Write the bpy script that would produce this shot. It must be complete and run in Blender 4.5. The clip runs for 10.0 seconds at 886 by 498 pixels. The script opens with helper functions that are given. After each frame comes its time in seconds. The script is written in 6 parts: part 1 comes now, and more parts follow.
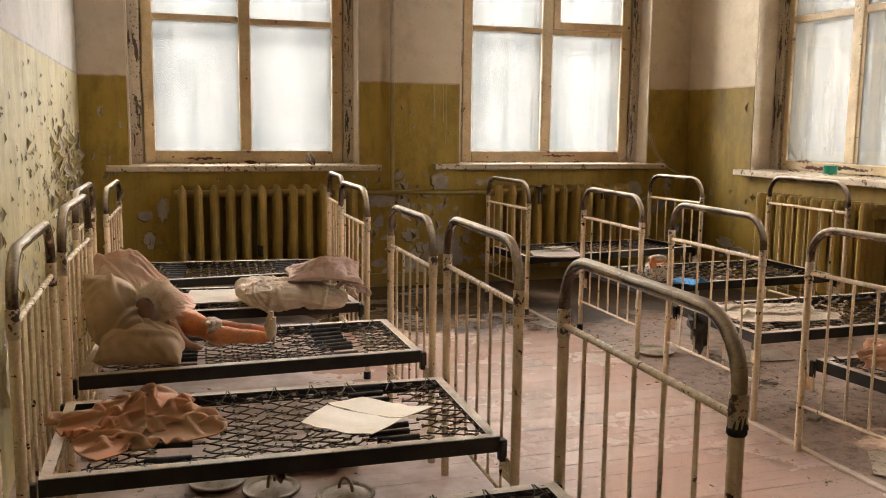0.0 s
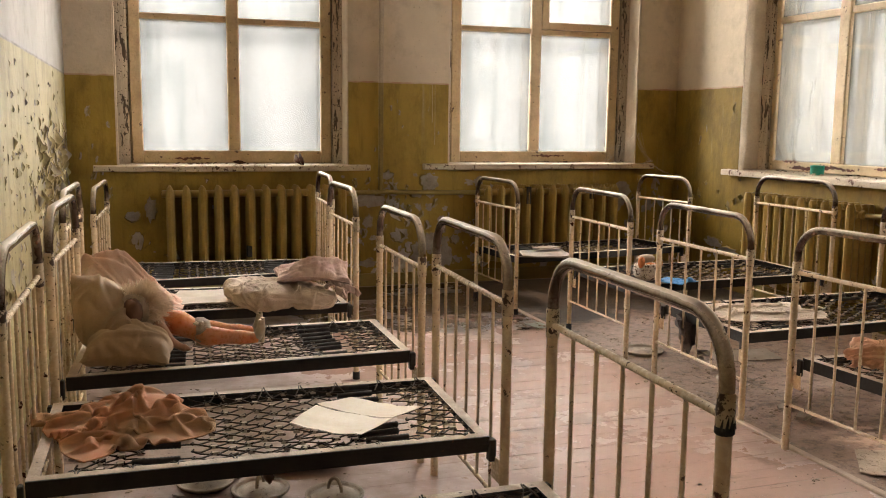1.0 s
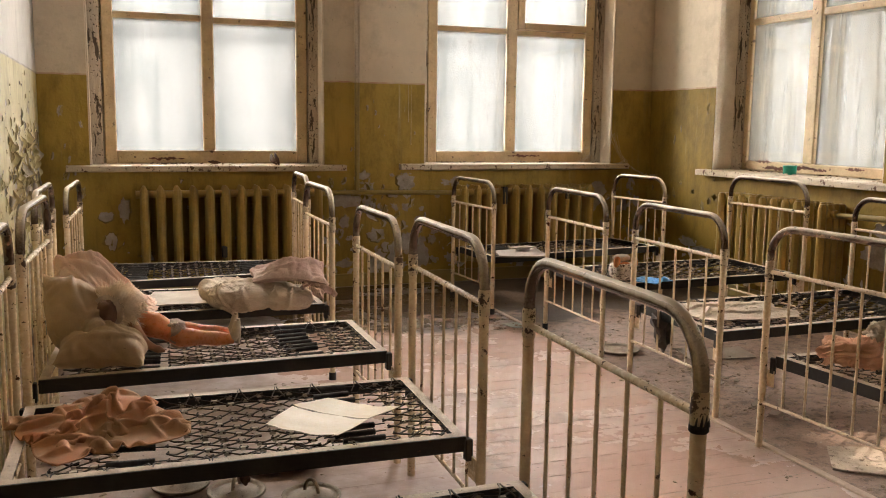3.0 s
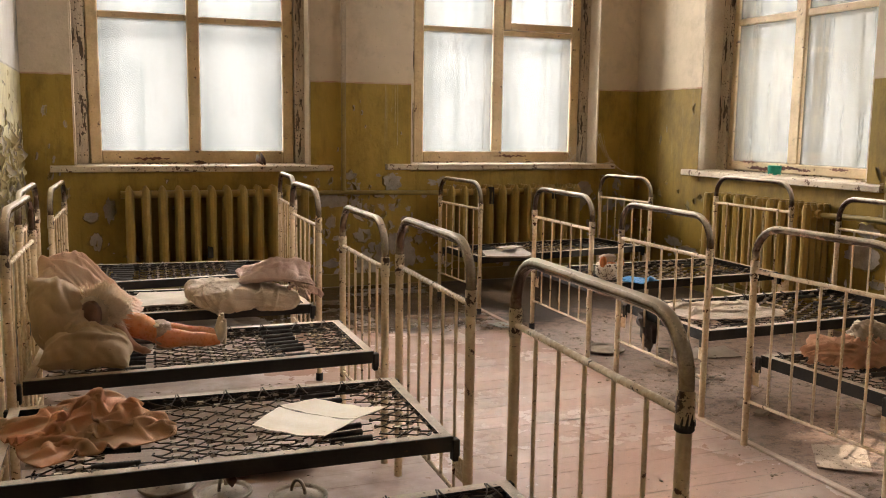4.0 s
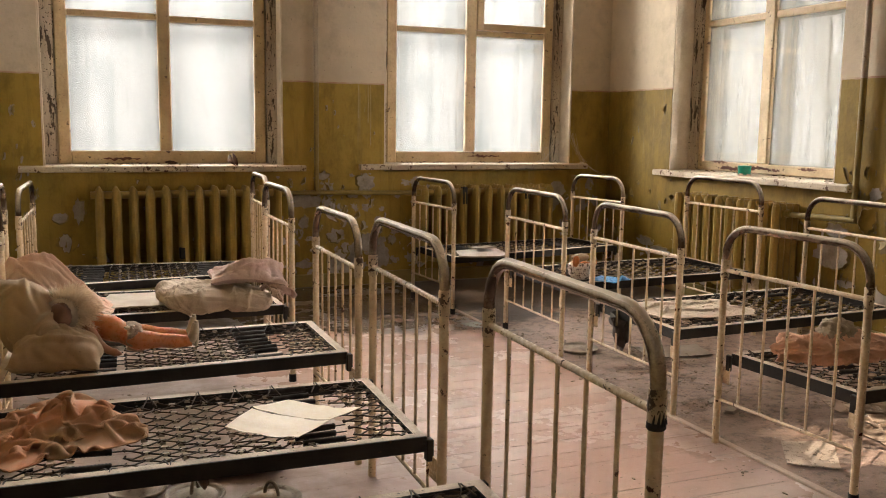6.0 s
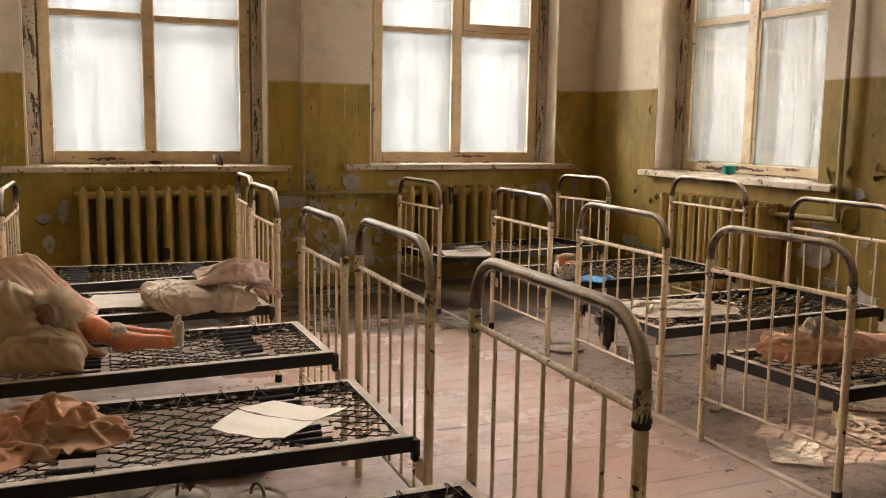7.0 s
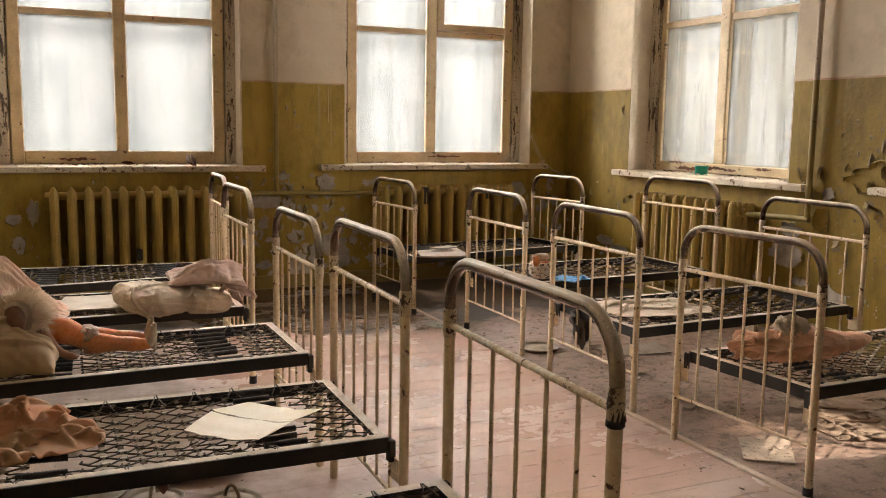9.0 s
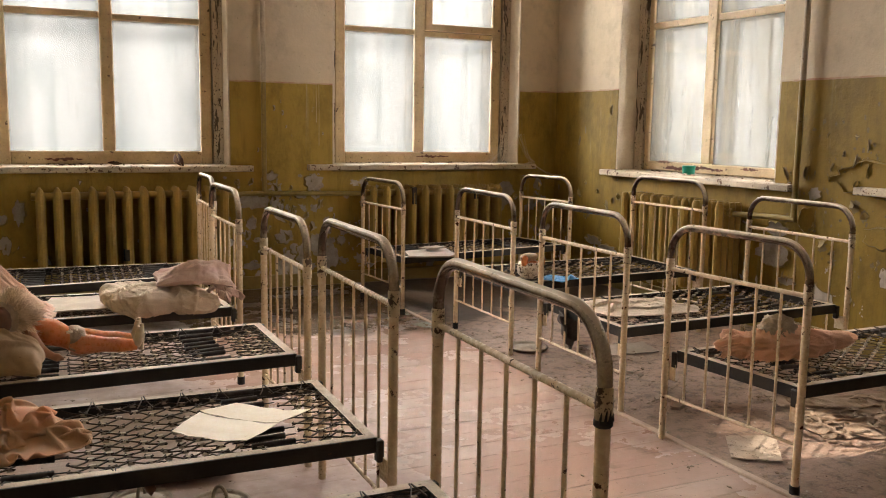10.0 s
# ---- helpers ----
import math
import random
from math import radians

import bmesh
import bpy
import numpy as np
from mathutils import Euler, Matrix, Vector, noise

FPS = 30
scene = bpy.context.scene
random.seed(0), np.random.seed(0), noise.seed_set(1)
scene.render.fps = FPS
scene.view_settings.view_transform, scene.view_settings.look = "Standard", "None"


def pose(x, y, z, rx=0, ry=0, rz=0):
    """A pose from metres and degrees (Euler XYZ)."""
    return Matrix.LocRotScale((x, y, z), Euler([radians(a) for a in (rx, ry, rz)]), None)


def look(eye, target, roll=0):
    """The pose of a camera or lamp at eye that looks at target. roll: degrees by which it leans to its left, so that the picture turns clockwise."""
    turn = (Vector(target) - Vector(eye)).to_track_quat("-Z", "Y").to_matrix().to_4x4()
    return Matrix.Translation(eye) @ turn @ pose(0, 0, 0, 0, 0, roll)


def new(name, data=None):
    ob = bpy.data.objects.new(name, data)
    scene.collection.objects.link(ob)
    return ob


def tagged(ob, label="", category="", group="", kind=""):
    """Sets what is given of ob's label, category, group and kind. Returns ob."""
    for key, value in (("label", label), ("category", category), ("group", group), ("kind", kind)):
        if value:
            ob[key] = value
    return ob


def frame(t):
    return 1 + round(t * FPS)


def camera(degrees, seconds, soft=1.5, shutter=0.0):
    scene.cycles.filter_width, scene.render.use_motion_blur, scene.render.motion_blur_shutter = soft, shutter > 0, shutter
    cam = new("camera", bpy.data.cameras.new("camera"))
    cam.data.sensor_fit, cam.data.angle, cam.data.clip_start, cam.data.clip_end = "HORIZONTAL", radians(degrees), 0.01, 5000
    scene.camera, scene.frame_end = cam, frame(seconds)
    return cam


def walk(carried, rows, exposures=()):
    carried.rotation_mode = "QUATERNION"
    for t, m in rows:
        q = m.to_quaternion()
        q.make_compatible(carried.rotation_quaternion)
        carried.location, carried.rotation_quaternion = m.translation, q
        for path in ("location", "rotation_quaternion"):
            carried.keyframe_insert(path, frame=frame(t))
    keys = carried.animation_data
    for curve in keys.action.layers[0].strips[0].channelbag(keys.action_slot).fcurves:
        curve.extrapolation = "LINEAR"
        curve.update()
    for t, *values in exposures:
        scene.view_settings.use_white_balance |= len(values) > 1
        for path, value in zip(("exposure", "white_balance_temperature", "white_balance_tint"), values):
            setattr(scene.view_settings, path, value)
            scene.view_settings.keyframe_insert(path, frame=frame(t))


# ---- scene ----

# ---------------------------------------------------------------- camera
cam = camera(52.69, 10.0, soft=1.0)
EYE = 1.13
ROWS = [
    (0.0, -17.596, -7.871, -0.650), (0.5, -17.938, -7.870, -0.665), (1.0, -18.295, -7.867, -0.681),
    (1.5, -18.650, -7.866, -0.696), (2.0, -19.011, -7.862, -0.709), (2.5, -19.388, -7.857, -0.724),
    (4.0, -20.639, -7.835, -0.774), (4.5, -21.051, -7.830, -0.787), (5.0, -21.463, -7.824, -0.800),
    (5.5, -21.881, -7.818, -0.814), (7.0, -23.222, -7.796, -0.852), (7.5, -23.609, -7.789, -0.861),
    (8.0, -24.001, -7.783, -0.873), (8.5, -24.409, -7.776, -0.886), (9.0, -24.814, -7.769, -0.899),
    (9.5, -25.200, -7.763, -0.907), (10.0, -25.556, -7.759, -0.913),
]
DRIFT = (0.0025, -0.0073, 0.0038)      # metres over the whole turn
walk(cam, [(t, pose(DRIFT[0] * (t / 10 - 0.45), DRIFT[1] * (t / 10 - 0.45), EYE + DRIFT[2] * (t / 10 - 0.45), 90 + pitch, roll, yaw)) for t, yaw, pitch, roll in ROWS],
     ((0.0, 0.56), (10.0, 0.56)))

# ---------------------------------------------------------------- size of the room
X_LEFT, X_RIGHT, Y_FAR, Y_NEAR, CEIL = -0.462, 3.90, 6.074, -3.2, 3.40
DADO = 1.413          # height of the olive paint
THICK = 0.45          # wall thickness
RECESS = 0.17         # depth of the sashes behind the wall face
SILL_Z, HEAD_Z = 0.853, 3.02
FAR_WINDOWS = [(-0.175, 1.325), (2.045, 3.563)]                 # x ranges
RIGHT_WINDOWS = [(3.768, 5.272), (1.45, 2.98)]   # y ranges

# ---------------------------------------------------------------- light
world = bpy.data.worlds.new("overcast_sky")
scene.world = world
world.use_nodes = True
wn = world.node_tree.nodes
sky = wn.new("ShaderNodeTexSky")
sky.sky_type, sky.sun_disc = "NISHITA", False
sky.sun_elevation, sky.sun_rotation = radians(42), radians(107)
world.node_tree.links.new(sky.outputs[0], wn["Background"].inputs[0])
wn["Background"].inputs[1].default_value = 0.1

sun = new("sun", bpy.data.lights.new("sun", "SUN"))
sun.data.energy, sun.data.angle, sun.data.color = 5.0, radians(1.0), (1.0, 0.87, 0.73)
sun.matrix_world = look((12, 3, 9), (12 - 1.0, 3 + 0.31, 9 - 0.95))


SKY_FAR, SKY_RIGHT = 23.0, 11.5     # brightness of the misty sky behind the two rows of windows

# ---------------------------------------------------------------- mesh helpers


class Shape:
    """Vertices and faces of one mesh, in world metres."""

    def __init__(self):
        self.v, self.f, self.m, self.smooth = [], [], [], []

    def add(self, verts, faces, mat=0, smooth=False):
        k = len(self.v)
        self.v += [tuple(p) for p in verts]
        self.f += [tuple(i + k for i in q) for q in faces]
        self.m += [mat] * len(faces)
        self.smooth += [smooth] * len(faces)
        return self

    def box(self, x0, x1, y0, y1, z0, z1, mat=0, bevel=0.0, m=None):
        """A box, with chamfered edges where bevel is given."""
        c = Vector(((x0 + x1) / 2, (y0 + y1) / 2, (z0 + z1) / 2))
        h = (abs(x1 - x0) / 2, abs(y1 - y0) / 2, abs(z1 - z0) / 2)
        if bevel <= 0:
            pts = [(sx * h[0], sy * h[1], sz * h[2]) for sx in (-1, 1) for sy in (-1, 1) for sz in (-1, 1)]
            faces = [(0, 1, 3, 2), (4, 6, 7, 5), (0, 4, 5, 1), (2, 3, 7, 6), (0, 2, 6, 4), (1, 5, 7, 3)]
        else:
            pts, idx, faces = [], {}, []
            for sx in (-1, 1):
                for sy in (-1, 1):
                    for sz in (-1, 1):
                        for ax in range(3):
                            s = (sx, sy, sz)
                            idx[s, ax] = len(pts)
                            pts.append(tuple(s[i] * (h[i] - (0 if i == ax else bevel)) for i in range(3)))
            for ax in range(3):
                o = [i for i in range(3) if i != ax]
                for s0 in (-1, 1):
                    q = []
                    for u, w in ((-1, -1), (1, -1), (1, 1), (-1, 1)):
                        s = [0, 0, 0]
                        s[ax], s[o[0]], s[o[1]] = s0, u, w
                        q.append(idx[tuple(s), ax])
                    faces.append(tuple(q))
                for u in (-1, 1):
                    for w in (-1, 1):
                        q = []
                        for s0, k in ((-1, 0), (-1, 1), (1, 1), (1, 0)):
                            s = [0, 0, 0]
                            s[ax], s[o[0]], s[o[1]] = s0, u, w
                            q.append(idx[tuple(s), o[k]])
                        faces.append(tuple(q))
            for sx in (-1, 1):
                for sy in (-1, 1):
                    for sz in (-1, 1):
                        faces.append(tuple(idx[(sx, sy, sz), ax] for ax in range(3)))
        m = Matrix.Translation(c) if m is None else m @ Matrix.Translation(c)
        return self.add([m @ Vector(p) for p in pts], faces, mat)

    def tube(self, pts, r, n=8, mat=0, caps=True, radii=None):
        """A round bar along a line of points."""
        pts = [Vector(p) for p in pts]
        verts, faces = [], []
        side = None
        for i, p in enumerate(pts):
            d = (pts[min(i + 1, len(pts) - 1)] - pts[max(i - 1, 0)]).normalized()
            if side is None:
                side = d.orthogonal().normalized()
            side = (side - d * side.dot(d)).normalized()
            up = d.cross(side)
            rr = radii[i] if radii else r
            for k in range(n):
                a = 2 * math.pi * k / n
                verts.append(p + (side * math.cos(a) + up * math.sin(a)) * rr)
        for i in range(len(pts) - 1):
            for k in range(n):
                faces.append((i * n + k, i * n + (k + 1) % n, (i + 1) * n + (k + 1) % n, (i + 1) * n + k))
        k = len(self.f)
        self.add(verts, faces, mat, True)
        if caps:
            self.add(verts[:n], [tuple(range(n))[::-1]], mat)
            self.add(verts[-n:], [tuple(range(n))], mat)
        return self

    def grid(self, fn, nu, nv, mat=0, closed_u=False, smooth=True):
        """A sheet fn(u, v) with u and v from 0 to 1."""
        verts = [fn(i / nu, j / nv) for i in range(nu + (0 if closed_u else 1)) for j in range(nv + 1)]
        faces = []
        for i in range(nu):
            for j in range(nv):
                a, b = i * (nv + 1), ((i + 1) % nu if closed_u else i + 1) * (nv + 1)
                faces.append((a + j, b + j, b + j + 1, a + j + 1))
        return self.add(verts, faces, mat, smooth)

    def lathe(self, profile, cx, cy, n=40, mat=0, tilt=None):
        """Turned round an upright axis; profile: (radius, z)."""
        t = tilt or Matrix.Translation((cx, cy, 0))
        verts, faces, k = [], [], len(profile)
        for i in range(n):
            a = 2 * math.pi * i / n
            verts += [t @ Vector((r * math.cos(a), r * math.sin(a), z)) for r, z in profile]
        for i in range(n):
            for j in range(k - 1):
                a, b = i * k, ((i + 1) % n) * k
                faces.append((a + j, b + j, b + j + 1, a + j + 1))
        return self.add(verts, faces, mat, True)


def mesh_of(shape, name, mats, origin=(0, 0, 0)):
    me = bpy.data.meshes.new(name)
    o = Vector(origin)
    me.from_pydata([Vector(p) - o for p in shape.v], [], shape.f)
    for mt in (mats if isinstance(mats, (list, tuple)) else [mats]):
        me.materials.append(mt)
    me.polygons.foreach_set("material_index", shape.m)
    me.polygons.foreach_set("use_smooth", shape.smooth)
    me.validate()
    bm = bmesh.new()
    bm.from_mesh(me)
    bmesh.ops.recalc_face_normals(bm, faces=bm.faces)
    bm.to_mesh(me)
    bm.free()
    return me


def root_place(ob):
    while ob.parent:
        ob = ob.parent
    return ob.location.copy()


def part(name, shape, mats, parent, label="", kind=""):
    """One mesh under a thing or under a part of it."""
    ob = new(name, mesh_of(shape, name, mats, root_place(parent)))
    ob.parent = parent
    return tagged(ob, label, kind=kind)


def thing(name, shape, mats, label, category, group="", kind="", origin=(0, 0, 0)):
    ob = new(name, mesh_of(shape, name, mats, origin))
    ob.location = origin
    return tagged(ob, label, category, group, kind)


def holder(name, place, label, category, group="", kind=""):
    ob = new(name)
    ob.location = place
    ob.empty_display_size = 0.1
    return tagged(ob, label, category, group, kind)


# ---------------------------------------------------------------- materials


class Nodes:
    """Short ways to add shader nodes."""

    def __init__(self, name):
        self.mat = bpy.data.materials.new(name)
        self.mat.use_nodes = True
        self.t = self.mat.node_tree
        self.bsdf = self.t.nodes["Principled BSDF"]
        self.coord = self.t.nodes.new("ShaderNodeTexCoord")
        self.place = self.coord.outputs["Object"]

    def put(self, socket, value):
        if isinstance(value, bpy.types.NodeSocket):
            self.t.links.new(value, socket)
        elif isinstance(value, (tuple, list)) and len(value) == 3 and socket.type == "RGBA":
            socket.default_value = (*value, 1)
        else:
            socket.default_value = value

    def noise(self, scale, detail=5.0, rough=0.6, stretch=(1, 1, 1), shift=(0, 0, 0), warp=0.0):
        mp = self.t.nodes.new("ShaderNodeMapping")
        mp.inputs["Scale"].default_value, mp.inputs["Location"].default_value = stretch, shift
        self.put(mp.inputs["Vector"], self.place)
        n = self.t.nodes.new("ShaderNodeTexNoise")
        n.inputs["Scale"].default_value, n.inputs["Detail"].default_value = scale, detail
        n.inputs["Roughness"].default_value, n.inputs["Distortion"].default_value = rough, warp
        self.put(n.inputs["Vector"], mp.outputs[0])
        return n.outputs[0]

    def ramp(self, fac, lo, hi, a=0.0, b=1.0):
        n = self.t.nodes.new("ShaderNodeMapRange")
        for k, v in zip(range(5), (fac, lo, hi, a, b)):
            self.put(n.inputs[k], v)
        return n.outputs[0]

    def mix(self, fac, a, b, how="MIX"):
        n = self.t.nodes.new("ShaderNodeMix")
        n.data_type, n.blend_type = "RGBA", how
        self.put(n.inputs[0], fac), self.put(n.inputs[6], a), self.put(n.inputs[7], b)
        return n.outputs[2]

    def math(self, how, a, b=0.0, clamp=False):
        n = self.t.nodes.new("ShaderNodeMath")
        n.operation, n.use_clamp = how, clamp
        self.put(n.inputs[0], a), self.put(n.inputs[1], b)
        return n.outputs[0]

    def z(self):
        n = self.t.nodes.new("ShaderNodeSeparateXYZ")
        self.put(n.inputs[0], self.place)
        return n.outputs

    def chance(self):
        return self.t.nodes.new("ShaderNodeObjectInfo").outputs["Random"]

    def bump(self, height, strength=0.3, distance=0.01):
        n = self.t.nodes.new("ShaderNodeBump")
        n.inputs["Strength"].default_value, n.inputs["Distance"].default_value = strength, distance
        self.put(n.inputs["Height"], height)
        self.put(self.bsdf.inputs["Normal"], n.outputs[0])

    def done(self, colour, rough=0.6, metal=0.0):
        self.put(self.bsdf.inputs["Base Color"], colour)
        self.put(self.bsdf.inputs["Roughness"], rough)
        self.put(self.bsdf.inputs["Metallic"], metal)
        return self.mat


def worn(name, a, b, scale=8, rough=0.6, metal=0.0, chips=None, chip_at=0.64, bump=0.2, fine=90, stretch=(1, 1, 1)):
    """Two tones, fine grain and, where given, chips of another colour."""
    n = Nodes(name)
    big = n.ramp(n.noise(scale, stretch=stretch), 0.35, 0.65)
    grain = n.noise(fine, 3, stretch=stretch)
    col = n.mix(big, a, b)
    col = n.mix(0.35, col, n.mix(grain, (0.15, 0.15, 0.15), (0.9, 0.9, 0.9)), "OVERLAY")
    h = grain
    r = n.ramp(grain, 0.3, 0.7, max(rough - 0.1, 0.05), min(rough + 0.12, 1))
    if chips:
        spot = n.noise(scale * 4.2, 4, 0.65, stretch)
        k = n.ramp(spot, chip_at, chip_at + 0.025)
        k = n.math("MAXIMUM", k, n.ramp(n.noise(scale * 15, 3, 0.5), chip_at + 0.055, chip_at + 0.085))
        col = n.mix(k, col, chips)
        h = n.math("SUBTRACT", grain, n.math("MULTIPLY", k, 1.5))
    n.bump(h, bump, 0.004)
    return n.done(col, r, metal)


CREAM = worn("cream_bed_paint", (0.82, 0.655, 0.455), (0.66, 0.49, 0.31), 7, 0.24, chips=(0.085, 0.035, 0.018), chip_at=0.63)


def dust_and_shine_tube():
    """Brown lacquered tube, worn bare in places, with pale dust and painted shine along its top."""
    n = Nodes("brown_steel_tube_with_dust_and_shine")
    lacquer = n.mix(n.ramp(n.noise(9), 0.35, 0.65), (0.055, 0.028, 0.018), (0.12, 0.070, 0.045))
    bare = n.ramp(n.noise(6, 4, 0.55), 0.53, 0.66)
    col = n.mix(bare, lacquer, (0.62, 0.47, 0.34))
    geo = n.t.nodes.new("ShaderNodeNewGeometry")
    sep = n.t.nodes.new("ShaderNodeSeparateXYZ")
    n.put(sep.inputs[0], geo.outputs["Normal"])
    grain = n.noise(160, 4, 0.75)
    lies = n.math("ADD", sep.outputs[2], n.math("MULTIPLY", n.math("SUBTRACT", grain, 0.5), 0.5))
    lies = n.math("ADD", lies, n.math("MULTIPLY", n.math("SUBTRACT", n.noise(4, 4, 0.6), 0.5), 1.5))
    # Dust lightened on upward faces to paint in the windows' highlight.
    dust = n.ramp(lies, -0.05, 0.70, 0.0, 0.95)
    col = n.mix(dust, col, (0.86, 0.73, 0.58))
    col = n.mix(n.ramp(n.noise(34, 4, 0.7), 0.64, 0.71, 0, 0.8), col, (0.045, 0.022, 0.013))
    n.bump(grain, 0.06, 0.002)
    n.bsdf.inputs["Specular IOR Level"].default_value = 1.0
    return n.done(col, n.ramp(dust, 0, 1, 0.14, 0.30), n.math("MULTIPLY", n.ramp(bare, 0, 1, 0.45, 0.95), n.ramp(dust, 0, 1, 1.0, 0.35)))


STEEL = dust_and_shine_tube()
IRON = worn("black_iron", (0.016, 0.013, 0.011), (0.032, 0.026, 0.02), 10, 0.55, 0.2, chips=(0.10, 0.045, 0.02), chip_at=0.70)
# Dust, its tone raised to paint in the window highlight on rail tops.
DUSTY = worn("highlit_dust_on_iron", (0.58, 0.455, 0.325), (0.37, 0.28, 0.195), 12, 0.7, bump=0.5, fine=160, chips=(0.07, 0.055, 0.045), chip_at=0.66)
WIRE = worn("rusty_wire", (0.030, 0.020, 0.014), (0.10, 0.065, 0.040), 20, 0.50, 0.2)
COIL = worn("dark_coil_spring", (0.035, 0.03, 0.028), (0.07, 0.06, 0.055), 30, 0.45, 0.6)
CLIP = worn("pale_metal_clip", (0.52, 0.42, 0.31), (0.26, 0.19, 0.13), 30, 0.5, 0.3)
RUBBER = worn("black_rubber", (0.012, 0.011, 0.01), (0.03, 0.027, 0.024), 12, 0.8)
RADIATOR = worn("ochre_radiator_paint", (0.455, 0.305, 0.081), (0.35, 0.23, 0.059), 6, 0.42, chips=(0.10, 0.05, 0.02), chip_at=0.70)
PIPE = worn("olive_pipe_paint", (0.31, 0.225, 0.065), (0.235, 0.165, 0.045), 7, 0.45, chips=(0.09, 0.04, 0.02), chip_at=0.68)
FRAME = worn("old_cream_window_paint", (0.68, 0.51, 0.29), (0.50, 0.36, 0.20), 6, 0.55, chips=(0.12, 0.065, 0.035), chip_at=0.645, bump=0.5, fine=70)
JAMB = worn("weathered_jamb_paint", (0.66, 0.56, 0.43), (0.42, 0.33, 0.24), 5, 0.75, chips=(0.09, 0.06, 0.04), chip_at=0.57, bump=0.8, fine=60, stretch=(1, 1, 0.2))
SILL = worn("grimy_white_sill_paint", (0.66, 0.55, 0.40), (0.47, 0.37, 0.26), 5, 0.6, chips=(0.13, 0.065, 0.035), chip_at=0.605, bump=0.5)
RUST = worn("red_brown_peeled_wood", (0.17, 0.06, 0.035), (0.11, 0.045, 0.03), 14, 0.8, bump=0.6)
REVEAL = worn("whitewashed_reveal", (0.74, 0.63, 0.49), (0.58, 0.475, 0.355), 4, 0.85, chips=(0.36, 0.29, 0.23), chip_at=0.70, bump=0.3)
WHITE_PIPE = worn("whitewashed_pipe", (0.58, 0.48, 0.37), (0.44, 0.355, 0.265), 5, 0.7, chips=(0.24, 0.17, 0.11), chip_at=0.68, bump=0.3)
# Whitewash of the unseen ceiling, toned down to cut bounced light.
CEILING = worn("dimmed_ceiling_whitewash", (0.42, 0.36, 0.29), (0.30, 0.25, 0.2), 1.3, 0.9, chips=(0.45, 0.38, 0.3), chip_at=0.68)
PAPER = worn("yellowed_paper", (0.90, 0.79, 0.63), (0.82, 0.69, 0.51), 7, 0.7, bump=0.15, chips=(0.50, 0.29, 0.12), chip_at=0.70)
BOARD = worn("dusty_fibreboard", (0.36, 0.28, 0.21), (0.25, 0.19, 0.14), 5, 0.85, bump=0.4)
SALMON = worn("pale_salmon_cloth", (0.84, 0.48, 0.31), (0.66, 0.37, 0.24), 9, 0.9, bump=0.5, fine=420)
PINK_CLOTH = worn("faded_salmon_cloth", (0.58, 0.235, 0.11), (0.45, 0.29, 0.17), 5, 0.9, bump=0.5, fine=420, chips=(0.42, 0.29, 0.18), chip_at=0.66)
PILLOW = worn("grimy_pillow_ticking", (0.48, 0.335, 0.198), (0.345, 0.232, 0.132), 5, 0.92, bump=0.6, fine=300, chips=(0.27, 0.175, 0.10), chip_at=0.68)
BLANKET = worn("dirty_pink_blanket", (0.62, 0.455, 0.335), (0.66, 0.345, 0.23), 4, 0.92, bump=0.7, fine=260, chips=(0.40, 0.28, 0.19), chip_at=0.67)
LINEN = worn("greyish_linen", (0.68, 0.54, 0.41), (0.50, 0.385, 0.28), 6, 0.95, bump=0.7, fine=280, chips=(0.36, 0.265, 0.18), chip_at=0.68)
MAUVE = worn("mauve_cloth", (0.68, 0.50, 0.41), (0.54, 0.345, 0.285), 8, 0.92, bump=0.5, fine=350)
FLOOR_RAG = worn("dusty_grey_olive_cloth", (0.44, 0.315, 0.22), (0.29, 0.205, 0.14), 9, 0.95, bump=0.5, fine=260)
LUMP = worn("dusty_grey_plush", (0.52, 0.41, 0.29), (0.33, 0.25, 0.175), 22, 0.95, bump=0.7, fine=190)
COLLAR = worn("chipped_cream_collar", (0.70, 0.56, 0.39), (0.50, 0.38, 0.24), 9, 0.45, chips=(0.06, 0.028, 0.016), chip_at=0.555)
RAG = worn("dark_rag", (0.06, 0.05, 0.045), (0.11, 0.09, 0.075), 10, 0.95, bump=0.5, fine=300)
DOLL_SKIN = worn("orange_doll_plastic", (0.80, 0.27, 0.085), (0.62, 0.26, 0.12), 9, 0.30, bump=0.06)
DOLL_SKIN.node_tree.nodes["Principled BSDF"].inputs["Subsurface Weight"].default_value = 0.35
DOLL_SKIN.node_tree.nodes["Principled BSDF"].inputs["Subsurface Radius"].default_value = (0.05, 0.016, 0.006)
DOLL_HAIR = worn("matted_doll_hair", (0.62, 0.49, 0.38), (0.45, 0.33, 0.24), 20, 0.9, bump=0.6, fine=200)
HAIR = worn("pale_fluffy_hair", (0.93, 0.76, 0.58), (0.78, 0.60, 0.43), 20, 0.9)
DOLL_FACE = worn("dark_brown_doll_face", (0.17, 0.08, 0.042), (0.09, 0.04, 0.024), 16, 0.9)
DOLL_ARM = worn("grimy_doll_arm", (0.40, 0.19, 0.10), (0.28, 0.14, 0.08), 12, 0.4)
DOLL_CLOTH = worn("grey_doll_shorts", (0.52, 0.38, 0.27), (0.36, 0.26, 0.18), 12, 0.9, bump=0.5, fine=300)
DOLL_BOOT = worn("grey_doll_boot", (0.52, 0.42, 0.29), (0.38, 0.30, 0.20), 14, 0.6)
